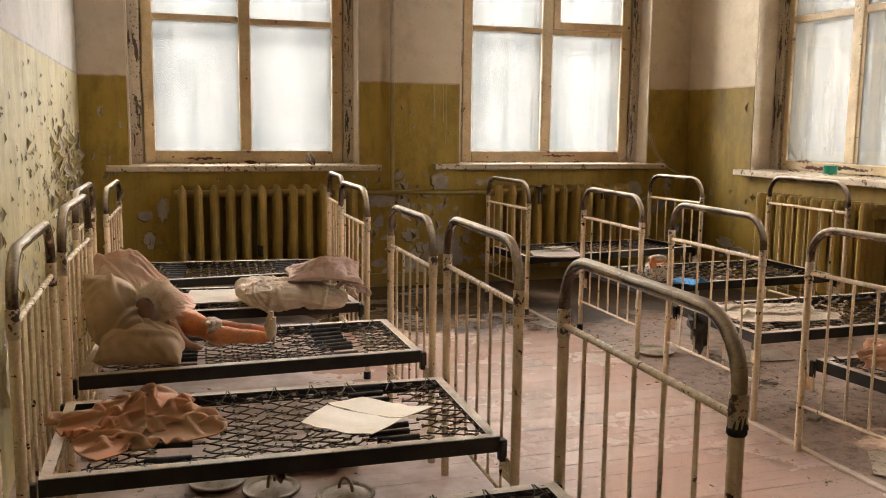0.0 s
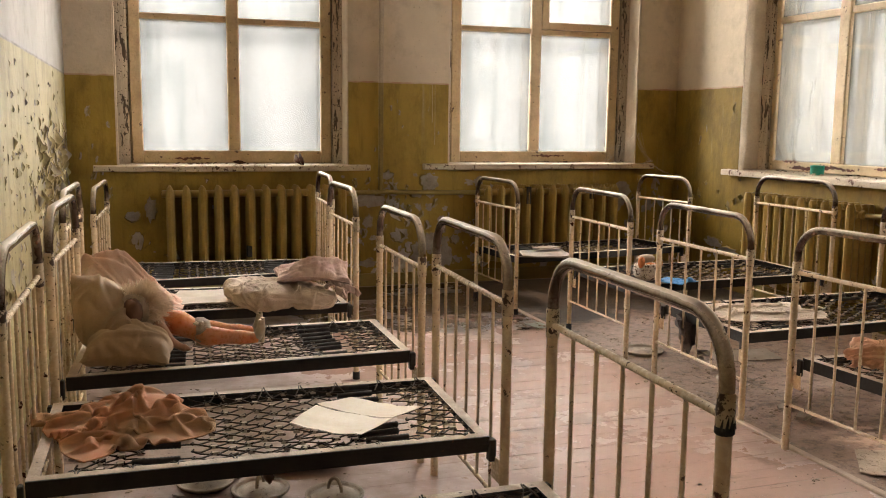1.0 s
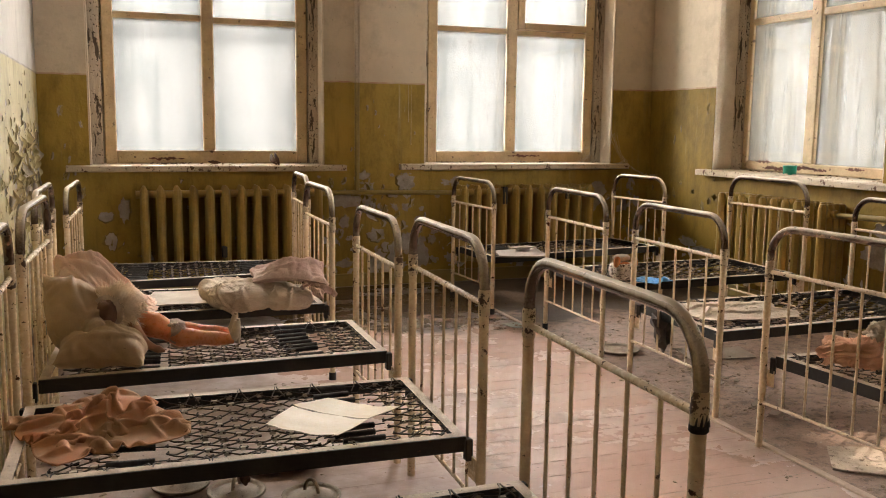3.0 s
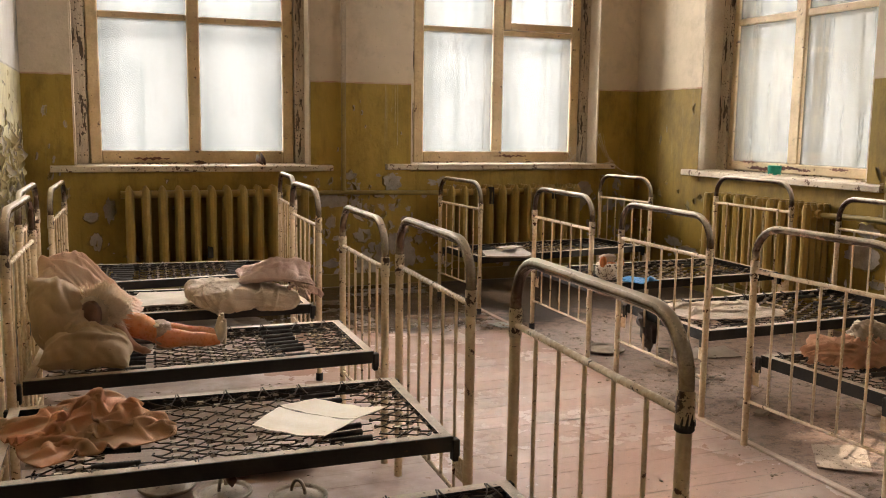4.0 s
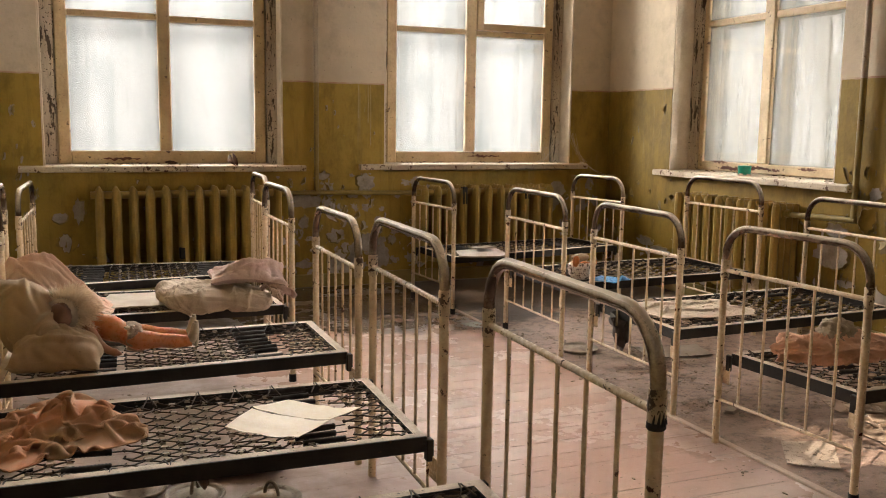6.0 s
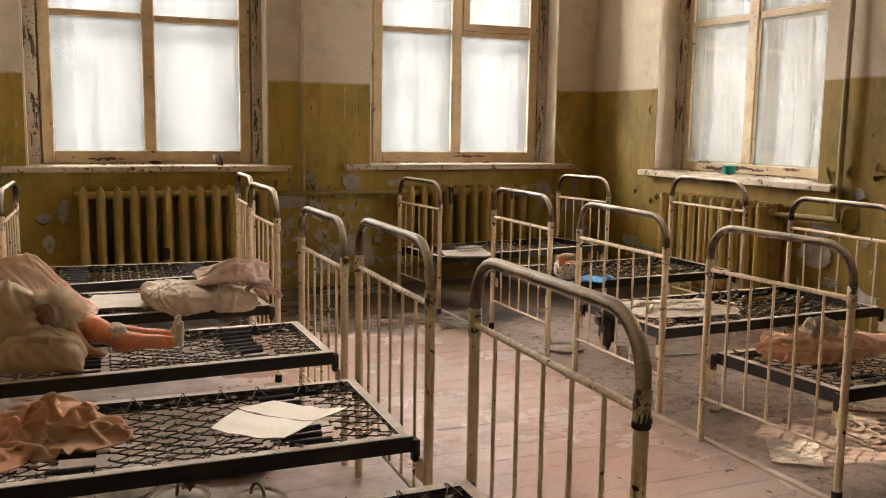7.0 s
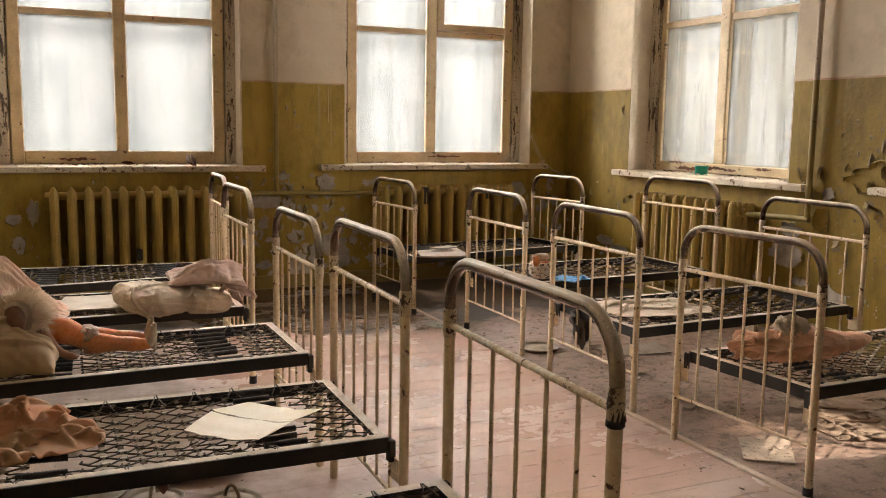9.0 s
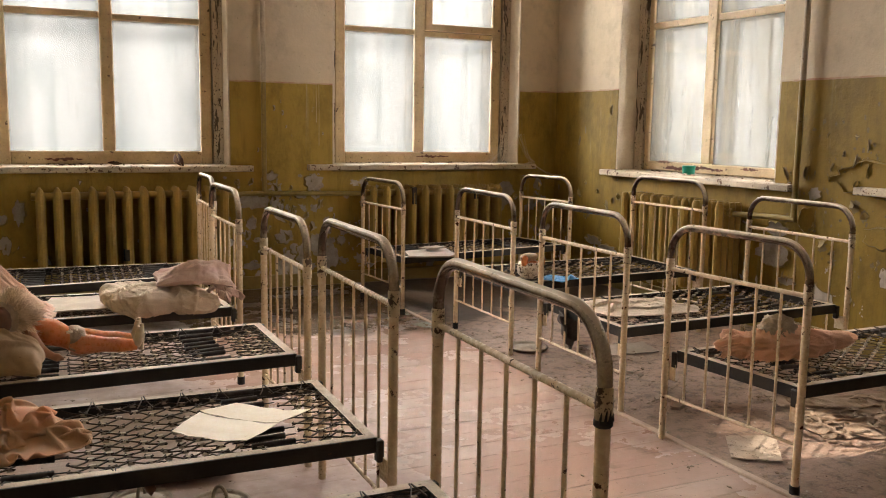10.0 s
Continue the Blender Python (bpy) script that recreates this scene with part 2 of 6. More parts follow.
TOY = worn("spotted_toy_plush", (0.74, 0.64, 0.54), (0.66, 0.56, 0.46), 16, 0.9, chips=(0.07, 0.03, 0.018), chip_at=0.55, fine=200)
TOY_IN = worn("orange_toy_plush", (0.62, 0.22, 0.075), (0.50, 0.17, 0.06), 16, 0.9)
BLUE = worn("blue_plastic_sheet", (0.06, 0.30, 0.68), (0.10, 0.38, 0.75), 12, 0.3, bump=0.2)
TEAL = worn("teal_plastic_cup", (0.005, 0.26, 0.17), (0.008, 0.31, 0.21), 14, 0.35)
ENAMEL = worn("dusty_enamel", (0.42, 0.325, 0.22), (0.20, 0.145, 0.095), 12, 0.7, chips=(0.10, 0.05, 0.03), chip_at=0.64, bump=0.4)
LEAF = worn("dry_brown_leaf", (0.055, 0.022, 0.008), (0.11, 0.045, 0.014), 25, 0.95)
CHIP = worn("plaster_crumbs", (0.34, 0.25, 0.175), (0.18, 0.13, 0.09), 6, 0.95)
FLAKE = worn("curled_paint_flake", (0.46, 0.385, 0.235), (0.31, 0.245, 0.13), 14, 0.7, bump=0.3)
FLAKE_DARK = worn("olive_paint_flake", (0.30, 0.21, 0.05), (0.235, 0.16, 0.04), 14, 0.5, bump=0.3)
BARK = worn("pale_bark", (0.58, 0.55, 0.48), (0.40, 0.38, 0.32), 3, 0.9)
YELLOW_LEAF = worn("autumn_foliage", (0.40, 0.32, 0.08), (0.30, 0.28, 0.08), 2, 0.8)


def wall_material(name, peel_low, peel_amount, olive_a, olive_b, corner=False, white=((0.70, 0.58, 0.43), (0.55, 0.45, 0.325)), edging=(0.40, 0.16, 0.10)):
    """Whitewash above, oil paint below, a red line between; the paint has come off in patches."""
    n = Nodes(name)
    x, y, z = n.z()
    olive = n.mix(n.ramp(n.noise(2.2), 0.35, 0.65), olive_a, olive_b)
    drip = n.noise(9, 4, 0.6, (1, 1, 0.06))
    olive = n.mix(n.ramp(drip, 0.62, 0.72, 0, 0.35), olive, (0.45, 0.38, 0.2))
    dark = tuple(c * 0.58 for c in olive_b)
    olive = n.mix(n.ramp(n.noise(6.5, 6, 0.7, (1, 1, 0.55)), 0.46, 0.68, 0, 0.75), olive, dark)
    olive = n.mix(n.ramp(n.noise(17, 4, 0.6, (1, 1, 0.10)), 0.55, 0.70, 0, 0.45), olive, dark)
    plaster = n.mix(n.ramp(n.noise(1.7), 0.35, 0.7), *white)
    plaster = n.mix(n.ramp(n.noise(5.5, 6, 0.7), 0.50, 0.74, 0, 0.5), plaster, tuple(c * 0.68 for c in white[1]))
    plaster = n.mix(n.ramp(n.noise(60, 3, 0.6), 0.70, 0.74, 0, 0.6), plaster, (0.22, 0.16, 0.11))
    # The left wall's bare plaster is darker: shade inside its chips is painted in.
    bare = n.mix(n.ramp(n.noise(14), 0.35, 0.65), *(((0.46, 0.40, 0.33), (0.17, 0.135, 0.09)) if corner else ((0.56, 0.49, 0.42), (0.40, 0.335, 0.28))))
    edge = n.math("ADD", z, n.math("MULTIPLY", n.noise(16, 3), 0.012))
    upper = n.ramp(edge, DADO + 0.004, DADO + 0.009)
    line = n.math("MULTIPLY", upper, n.ramp(edge, DADO + 0.012, DADO + 0.018, 1.0, 0.0))
    # patches where the paint is gone, more of them low down
    spot = n.noise(4.6, 3, 0.5, (1, 1, 0.8), warp=0.5)
    low = n.ramp(z, 0.15, peel_low, peel_amount, -0.12)
    if corner:      # damp far corner, where most of the paint has come off
        damp = n.math("MULTIPLY", n.ramp(y, 4.3, 5.9, 0.0, 0.24), n.ramp(z, 1.0, 1.33, 1.0, 0.0))
        low = n.math("ADD", n.math("SUBTRACT", low, 0.03), damp)
    gone = n.ramp(n.math("ADD", spot, low), 0.665, 0.675)
    small = n.ramp(n.math("ADD", n.noise(13, 3, 0.5, warp=0.4), low), 0.715, 0.725)
    gone = n.math("MAXIMUM", gone, small)
    rim = n.math("SUBTRACT", n.ramp(n.math("ADD", spot, low), 0.650, 0.665), gone, True)
    lower = n.mix(gone, olive, bare)
    lower = n.mix(n.math("MULTIPLY", rim, 0.5), lower, (0.12, 0.09, 0.04))
    grime = n.noise(30, 5, 0.7)
    col = n.mix(upper, lower, plaster)
    col = n.mix(n.math("MULTIPLY", line, n.ramp(n.noise(7, 4, 0.6), 0.35, 0.60, 0.15, 0.85)), col, edging)
    if corner:      # fine upright cracks
        vein = n.noise(22, 3, 0.6, (1, 1, 0.10), warp=0.25)
        crack = n.math("MULTIPLY", n.ramp(n.math("ABSOLUTE", n.math("SUBTRACT", vein, 0.5)), 0.0, 0.012, 1.0, 0.0), n.ramp(n.noise(4, 3), 0.52, 0.60))
        col = n.mix(n.math("MULTIPLY", crack, n.math("SUBTRACT", 1.0, upper)), col, (0.09, 0.075, 0.045))
    col = n.mix(n.ramp(grime, 0.66, 0.76, 0, 0.55), col, (0.14, 0.10, 0.06))
    blister = n.ramp(n.noise(13, 4, 0.55, (1, 1, 0.8)), 0.55, 0.72, 0.0, 0.2)
    h = n.math("SUBTRACT", n.math("ADD", n.math("MULTIPLY", n.noise(40, 3), 0.3), n.math("MULTIPLY", blister, n.math("SUBTRACT", 1.0, upper))), n.math("MULTIPLY", gone, n.math("SUBTRACT", 1.0, upper)))
    n.bump(h, 0.55, 0.012)
    rough = n.mix(n.math("MAXIMUM", upper, gone), (0.58, 0.58, 0.58), (0.9, 0.9, 0.9))
    n.bsdf.inputs["Specular IOR Level"].default_value = 0.22
    return n.done(col, rough)


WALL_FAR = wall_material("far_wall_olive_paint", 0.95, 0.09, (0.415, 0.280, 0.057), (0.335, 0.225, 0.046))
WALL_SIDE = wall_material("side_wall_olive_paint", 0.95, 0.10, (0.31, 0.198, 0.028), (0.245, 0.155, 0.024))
WALL_LEFT = wall_material("left_wall_olive_paint", 1.7, 0.06, (0.46, 0.375, 0.185), (0.385, 0.305, 0.135), True, ((0.47, 0.425, 0.37), (0.37, 0.33, 0.28)), (0.22, 0.19, 0.14))


def plank_material():
    n = Nodes("worn_pinkish_floor_paint")
    n.place = n.t.nodes.new("ShaderNodeNewGeometry").outputs["Position"]
    r = n.chance()
    base = n.mix(r, (0.53, 0.325, 0.25), (0.60, 0.405, 0.32))
    wear = n.noise(2.2, 5, 0.6, (0.4, 1.2, 1))
    col = n.mix(n.ramp(wear, 0.45, 0.75, 0, 0.7), base, (0.58, 0.445, 0.36))
    dust = n.noise(11, 6, 0.75)
    x, y, z = n.z()
    # Darker under the left cots: dirt, with their shade put into the colour.
    dirt_and_shade = n.math("ADD", n.ramp(x, 0.3, 1.2, 0.22, -0.06), n.noise(1.6, 5, 0.65))
    col = n.mix(n.ramp(dirt_and_shade, 0.42, 0.78, 0, 0.75), col, (0.17, 0.125, 0.09))
    col = n.mix(n.ramp(dust, 0.50, 0.85, 0, 0.5), col, (0.30, 0.23, 0.17))
    col = n.mix(n.ramp(n.noise(55, 3), 0.68, 0.72, 0, 0.8), col, (0.10, 0.07, 0.05))
    col = n.mix(n.ramp(n.noise(150, 2), 0.66, 0.72, 0, 0.7), col, (0.62, 0.50, 0.39))
    col = n.mix(n.ramp(n.noise(26, 4, 0.6, (0.12, 1.6, 1)), 0.62, 0.68, 0, 0.45), col, (0.20, 0.13, 0.09))
    # Darker towards the far wall: soil plus painted shade under the far cots.
    soil_and_shade = n.math("ADD", n.noise(2.3, 6, 0.65), n.ramp(y, 4.2, 5.3, -0.12, 0.30))
    col = n.mix(n.ramp(soil_and_shade, 0.50, 0.60, 0, 0.85), col, (0.085, 0.06, 0.04))
    n.bump(n.math("ADD", n.noise(18, 5, 0.6, (0.25, 2, 1)), n.math("ADD", n.math("MULTIPLY", n.noise(3.2, 2, 0.5, (0.5, 1.5, 1)), 1.5), n.math("MULTIPLY", n.noise(70, 3, 0.6, (0.4, 1, 1)), 0.35))), 0.2, 0.006)
    gloss = n.ramp(dust, 0.35, 0.7, 0.12, 0.28)
    n.put(n.bsdf.inputs["Specular IOR Level"], n.ramp(dirt_and_shade, 0.45, 0.70, 1.0, 0.12))
    return n.done(col, n.math("ADD", gloss, n.ramp(dirt_and_shade, 0.45, 0.70, 0.0, 0.45)))


def sheet_material():
    n = Nodes("dusty_hardboard_floor")
    n.place = n.t.nodes.new("ShaderNodeNewGeometry").outputs["Position"]
    r = n.chance()
    base = n.mix(r, (0.355, 0.222, 0.155), (0.41, 0.262, 0.187))
    wear = n.noise(2.6, 6, 0.7)
    col = n.mix(n.ramp(wear, 0.42, 0.68), base, (0.275, 0.186, 0.13))
    dirt = n.noise(17, 6, 0.75)
    col = n.mix(n.ramp(dirt, 0.48, 0.64, 0, 0.88), col, (0.125, 0.085, 0.056))
    col = n.mix(n.ramp(n.noise(48, 3), 0.66, 0.70), col, (0.44, 0.37, 0.29))
    x, y, z = n.z()
    # Shade of the far corner painted in together with the soil.
    soil_and_shade = n.math("ADD", n.noise(2.3, 6, 0.65), n.ramp(y, 4.3, 5.2, -0.12, 0.30))
    col = n.mix(n.ramp(soil_and_shade, 0.50, 0.60, 0, 0.85), col, (0.085, 0.06, 0.04))
    n.bump(n.math("ADD", dirt, n.math("MULTIPLY", n.noise(65, 4, 0.7), 0.5)), 0.8, 0.010)
    return n.done(col, 0.72)


PLANK, SHEET = plank_material(), sheet_material()


def dirty_glass(name, least, most, pale, dull, fine=9, tall=0.16, clear_part=0.431):
    """Old glass under a milky film that has run down in streaks; least and most: how much the film hides."""
    n = Nodes(name)
    t, out = n.t, n.t.nodes["Material Output"]
    clear = t.nodes.new("ShaderNodeBsdfTransparent")
    clear.inputs[0].default_value = (clear_part * 0.993, clear_part, clear_part * 1.007, 1)
    film = t.nodes.new("ShaderNodeBsdfTranslucent")
    gloss = t.nodes.new("ShaderNodeBsdfGlossy")
    gloss.inputs["Roughness"].default_value = 0.06
    streak = n.noise(fine, 6, 0.7, (3, 3, tall), warp=0.3)
    blot = n.noise(4, 5, 0.65, (1, 1, 0.6))
    runs = n.math("ADD", n.math("MULTIPLY", streak, 0.6), n.math("MULTIPLY", blot, 0.4))
    n.put(film.inputs[0], n.mix(n.ramp(runs, 0.43, 0.57), pale, dull))
    a, b = t.nodes.new("ShaderNodeMixShader"), t.nodes.new("ShaderNodeMixShader")
    n.put(a.inputs[0], n.ramp(runs, 0.37, 0.62, least, most))
    t.links.new(clear.outputs[0], a.inputs[1]), t.links.new(film.outputs[0], a.inputs[2])
    b.inputs[0].default_value = 0.05
    t.links.new(a.outputs[0], b.inputs[1]), t.links.new(gloss.outputs[0], b.inputs[2])
    t.links.new(b.outputs[0], out.inputs[0])
    return n.mat


MILKY = dirty_glass("milky_window_glass", 0.18, 0.54, (0.245, 0.240, 0.230), (0.108, 0.113, 0.110), clear_part=0.405)
DUSTY_GLASS = dirty_glass("dusty_window_glass", 0.05, 0.48, (0.41, 0.382, 0.325), (0.205, 0.203, 0.187), 12, 0.22)


def hazy_sky(name, low, high):
    """Bright misty distance behind the trees."""
    n = Nodes(name)
    t = n.t
    e = t.nodes.new("ShaderNodeEmission")
    streak = n.noise(2.2, 6, 0.7, (1, 1, 0.10))
    n.put(e.inputs[0], n.mix(n.ramp(streak, 0.40, 0.62), (1.0, 0.95, 0.90), (0.70, 0.69, 0.655)))
    x, y, z = n.z()                     # mist over the wood below, open sky above
    n.put(e.inputs[1], n.ramp(z, 1.0, 8.0, low, high))
    t.links.new(e.outputs[0], t.nodes["Material Output"].inputs[0])
    return n.mat


# ---------------------------------------------------------------- shell of the room


def wall_with_openings(name, along, face, outer, lo, hi, openings, mat, label):
    """A thick wall. along 'x': face and outer are y values; along 'y': x values."""
    s = Shape()

    def block(a, b, z0, z1):
        if along == "x":
            s.box(a, b, face, outer, z0, z1)
        else:
            s.box(face, outer, a, b, z0, z1)

    edges = sorted(openings)
    at = lo
    for a, b in edges:
        block(at, a, 0, CEIL)
        block(a, b, 0, SILL_Z - 0.045)
        block(a, b, HEAD_Z, CEIL)
        at = b
    block(at, hi, 0, CEIL)
    return thing(name, s, mat, label, "wall", kind="structure")


wall_far = wall_with_openings("wall_far", "x", Y_FAR, Y_FAR + THICK, X_LEFT, X_RIGHT, FAR_WINDOWS, WALL_FAR,
                              "olive dado under whitewash with peeling paint")
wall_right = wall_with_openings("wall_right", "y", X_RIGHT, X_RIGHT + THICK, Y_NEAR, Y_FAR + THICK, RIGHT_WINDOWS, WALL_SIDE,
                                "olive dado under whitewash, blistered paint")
wall_left = wall_with_openings("wall_left", "y", X_LEFT, X_LEFT - THICK, Y_NEAR, Y_FAR + THICK, [], WALL_LEFT,
                               "pale olive paint peeling off in curled flakes")
# Unseen wall, made dark to cut light bounced back from behind the camera.
wall_near = wall_with_openings("wall_near", "x", Y_NEAR, Y_NEAR - THICK, X_LEFT - THICK, X_RIGHT + THICK, [], worn("dark_unseen_wall", (0.16, 0.12, 0.08), (0.10, 0.075, 0.05), 1.5, 0.9),
                               "unseen wall, darkened to cut bounced light")
ceiling = thing("ceiling", Shape().box(X_LEFT - THICK, X_RIGHT + THICK, Y_NEAR - THICK, Y_FAR + THICK, CEIL, CEIL + 0.2), CEILING,
                "unseen whitewashed ceiling, dimmed to cut bounced light", "ceiling", kind="structure")
floor = thing("floor", Shape().box(X_LEFT - THICK, X_RIGHT + THICK, Y_NEAR - THICK, Y_FAR + THICK, -0.2, -0.02), BOARD,
              "worn pinkish-brown painted floor boards, dusty", "floor", kind="structure")

# low skirting boards along the far and right walls
s = Shape()
s.box(X_LEFT, X_RIGHT, Y_FAR - 0.02, Y_FAR - 0.001, 0, 0.09, bevel=0.004)
thing("baseboard_far", s, PIPE, "olive-painted wooden skirting board", "baseboard", kind="structure")
s = Shape()
s.box(X_RIGHT - 0.02, X_RIGHT - 0.001, Y_NEAR, Y_FAR - 0.02, 0, 0.09, bevel=0.004)
thing("baseboard_right", s, PIPE, "olive-painted wooden skirting board", "baseboard", kind="structure")


def window(name, m, wide, bars, label, seed):
    """A double timber window in its opening. m takes local metres (x across, y outwards, z up) to the world."""
    rnd = random.Random(seed)
    w = holder(name, m @ Vector((wide / 2, 0, SILL_Z)), label, "window", kind="structure")

    def put(s):
        s.v = [tuple(m @ Vector(p)) for p in s.v]
        return s

    # plaster lining of the opening, and timber jambs
    for x0, x1 in ((0.0, 0.012), (wide - 0.012, wide)):
        part("reveal", put(Shape().box(x0 + 0.001, x1 - 0.001, 0.003, RECESS, SILL_Z, HEAD_Z)), REVEAL, w)
        part("reveal", put(Shape().box(x0 + 0.001, x1 - 0.001, RECESS + 0.06, THICK, SILL_Z, HEAD_Z)), REVEAL, w)
    part("reveal", put(Shape().box(0.013, wide - 0.013, 0.003, THICK - 0.002, HEAD_Z - 0.012, HEAD_Z - 0.001)), REVEAL, w)
    jamb, rail = bars["jamb"], bars.get("rail", 0.088)
    for x0, x1 in ((0.002, jamb[0]), (wide - jamb[1], wide - 0.002)):
        part("jamb", put(Shape().box(x0, x1, RECESS - 0.02, RECESS + 0.06, SILL_Z - 0.01, HEAD_Z - 0.013, bevel=0.006)), JAMB, w)
        part("stop", put(Shape().box(x0 - 0.02 if x0 > 0.5 else x1 - 0.02, x0 + 0.02 if x0 > 0.5 else x1 + 0.02, RECESS + 0.047, RECESS + 0.062, SILL_Z, HEAD_Z - 0.014)), JAMB, w)
    part("subsill", put(Shape().box(0.002, wide - 0.002, RECESS + 0.021, THICK + 0.03, SILL_Z - 0.0448, SILL_Z + 0.0027)), JAMB, w)
    # sashes, inner and outer
    for depth, mt in ((RECESS, FRAME), (RECESS + 0.16, FRAME)):
        a, b = jamb[0] + 0.008, wide - jamb[1] - 0.008
        y0, y1 = depth, depth + 0.045
        st, mu = bars["stile"], bars["mullion"]
        part("sash", put(Shape().box(a, a + st, y0, y1, SILL_Z + 0.003, HEAD_Z - 0.02, bevel=0.006)), mt, w)
        part("sash", put(Shape().box(b - st, b, y0, y1, SILL_Z + 0.003, HEAD_Z - 0.02, bevel=0.006)), mt, w)
        part("mullion", put(Shape().box(mu[0], mu[1], y0 - 0.006, y1, SILL_Z + rail + 0.002, HEAD_Z - 0.02, bevel=0.007)), mt, w)
        part("bottom_rail", put(Shape().box(a + st, b - st, y0 + 0.002, y1, SILL_Z + 0.004, SILL_Z + rail, bevel=0.006)), mt, w)
        for (x0, x1), (z0, z1) in zip(((a + st, mu[0]), (mu[1], b - st)), bars["transom"]):
            part("transom", put(Shape().box(x0, x1, y0 + 0.003, y1, z0, z1, bevel=0.006)), mt, w)
        if bars.get("vent") and depth == RECESS:
            x0, x1 = mu[1] + 0.002, b - st - 0.002
            z1 = bars["transom"][1][1]
            v = Shape().box(x0, x0 + 0.055, y0 - 0.012, y1 - 0.01, z1 + 0.004, HEAD_Z - 0.25, bevel=0.005)
            v.box(x0 + 0.055, x1, y0 - 0.011, y1 - 0.01, z1 + 0.004, z1 + 0.055, bevel=0.005)
            part("vent_sash", put(v), mt, w, "small opening vent sash")
        for (x0, x1), (z0, z1) in zip(((a + st, mu[0]), (mu[1], b - st)), bars["transom"]):
            for p0, p1 in ((SILL_Z + rail - 0.003, z0 + 0.004), (z1 - 0.004, HEAD_Z - 0.03)):
                g = part("pane", put(Shape().box(x0 - 0.006, x1 + 0.006, y0 + 0.02, y0 + 0.024, p0, p1)), bars["glass"], w)
                g.visible_shadow = False
    # red-brown bare wood on the bottom rail
    for k in range(bars.get("bare", 0)):
        x = rnd.uniform(0.14, wide - 0.45)
        lng = rnd.uniform(0.10, 0.34)
        zc = SILL_Z + rnd.uniform(0.02, 0.065)
        fl = Shape()
        n = 40
        top = [zc + 0.016 * (0.5 + noise.noise(Vector((x * 9 + i * 0.23, seed, 0))) + 0.4 * noise.noise(Vector((i * 0.9, seed, x)))) for i in range(n + 1)]
        bot = [zc - 0.014 * (0.5 + noise.noise(Vector((x * 9 + i * 0.2, seed, 7))) + 0.4 * noise.noise(Vector((i * 0.8, seed, x + 5)))) for i in range(n + 1)]
        vv = []
        for i in range(n + 1):
            fade = math.sin(math.pi * i / n) ** 0.5
            xx = x + lng * i / n
            vv += [(xx, RECESS - 0.0015, zc + (bot[i] - zc) * fade), (xx, RECESS - 0.0015, zc + (top[i] - zc) * fade)]
        fl.add(vv, [(2 * i, 2 * i + 2, 2 * i + 3, 2 * i + 1) for i in range(n)])
        part("bare_wood", put(fl), RUST, w, "bare red-brown wood where paint has flaked")
    return w


def sill(name, m, x0, x1, z, label):
    """A thick timber sill board, worn along its front edge."""
    s = Shape()
    n = 48

    def fn(u, v):
        x = x0 + (x1 - x0) * u
        wob = 0.004 * noise.noise(Vector((x * 8, z, 1))) + 0.003 * noise.noise(Vector((x * 31, z, 4)))
        ring = [(-0.062, -0.040), (-0.066, -0.036), (-0.066 + wob, -0.008), (-0.060 + wob, -0.001), (RECESS + 0.02, 0.004), (RECESS + 0.02, -0.040), (-0.062, -0.040)]
        k = min(int(v * 6 + 1e-6), 6)
        y, dz = ring[k]
        return (x, y, z + dz)

    s.grid(fn, n, 6, smooth=False)
    for u in (0, 1):
        s.add([fn(u, k / 6) for k in range(6)], [tuple(range(6))])
    s.v = [tuple(m @ Vector(p)) for p in s.v]
    return thing(name, s, SILL, label, "window sill", kind="structure")


FAR = Matrix.Translation((0, Y_FAR, 0))


def far_at(x):
    return Matrix.Translation((x, Y_FAR, 0))


def right_at(y):
    return Matrix.Translation((X_RIGHT, y, 0)) @ Matrix.Rotation(radians(-90), 4, "Z")


window("window_1", far_at(-0.175), 1.5, {"glass": MILKY, "jamb": (0.083, 0.077), "stile": 0.074, "mullion": (0.712, 0.791),
       "transom": ((1.791, 1.831), (1.782, 1.822)), "bare": 1}, "double wooden window, peeling cream paint, milky dirty panes", 3)
window("window_2", far_at(2.045), 1.518, {"glass": MILKY, "jamb": (0.070, 0.078), "stile": 0.074, "mullion": (0.699, 0.782),
       "transom": ((1.812, 1.849), (1.804, 1.842)), "vent": True, "bare": 1}, "double wooden window with a vent sash, milky dirty panes", 5)
window("window_3", right_at(5.272), 1.504, {"glass": DUSTY_GLASS, "jamb": (0.09, 0.09), "stile": 0.045, "rail": 0.066, "mullion": (0.692, 0.782),
       "transom": ((1.828, 1.872), (1.828, 1.872)), "bare": 8}, "double wooden window, cream paint flaking to red-brown wood", 8)
window("window_4", right_at(2.98), 1.53, {"glass": DUSTY_GLASS, "jamb": (0.09, 0.09), "stile": 0.06, "mullion": (0.71, 0.80),
       "transom": ((1.828, 1.872), (1.828, 1.872)), "bare": 3}, "double wooden window with dirty panes", 9)
sill("window_sill_1", FAR, -0.313, 1.466, SILL_Z, "grimy white wooden sill with paint crumbs")
sill("window_sill_2", FAR, 1.857, 3.687, SILL_Z + 0.006, "grimy white wooden sill")
sill("window_sill_3", right_at(0), -5.372, -3.616, SILL_Z - 0.004, "grimy white wooden sill with flaking paint")
sill("window_sill_4", right_at(0), -3.186, -1.3, SILL_Z + 0.012, "grimy white wooden sill")

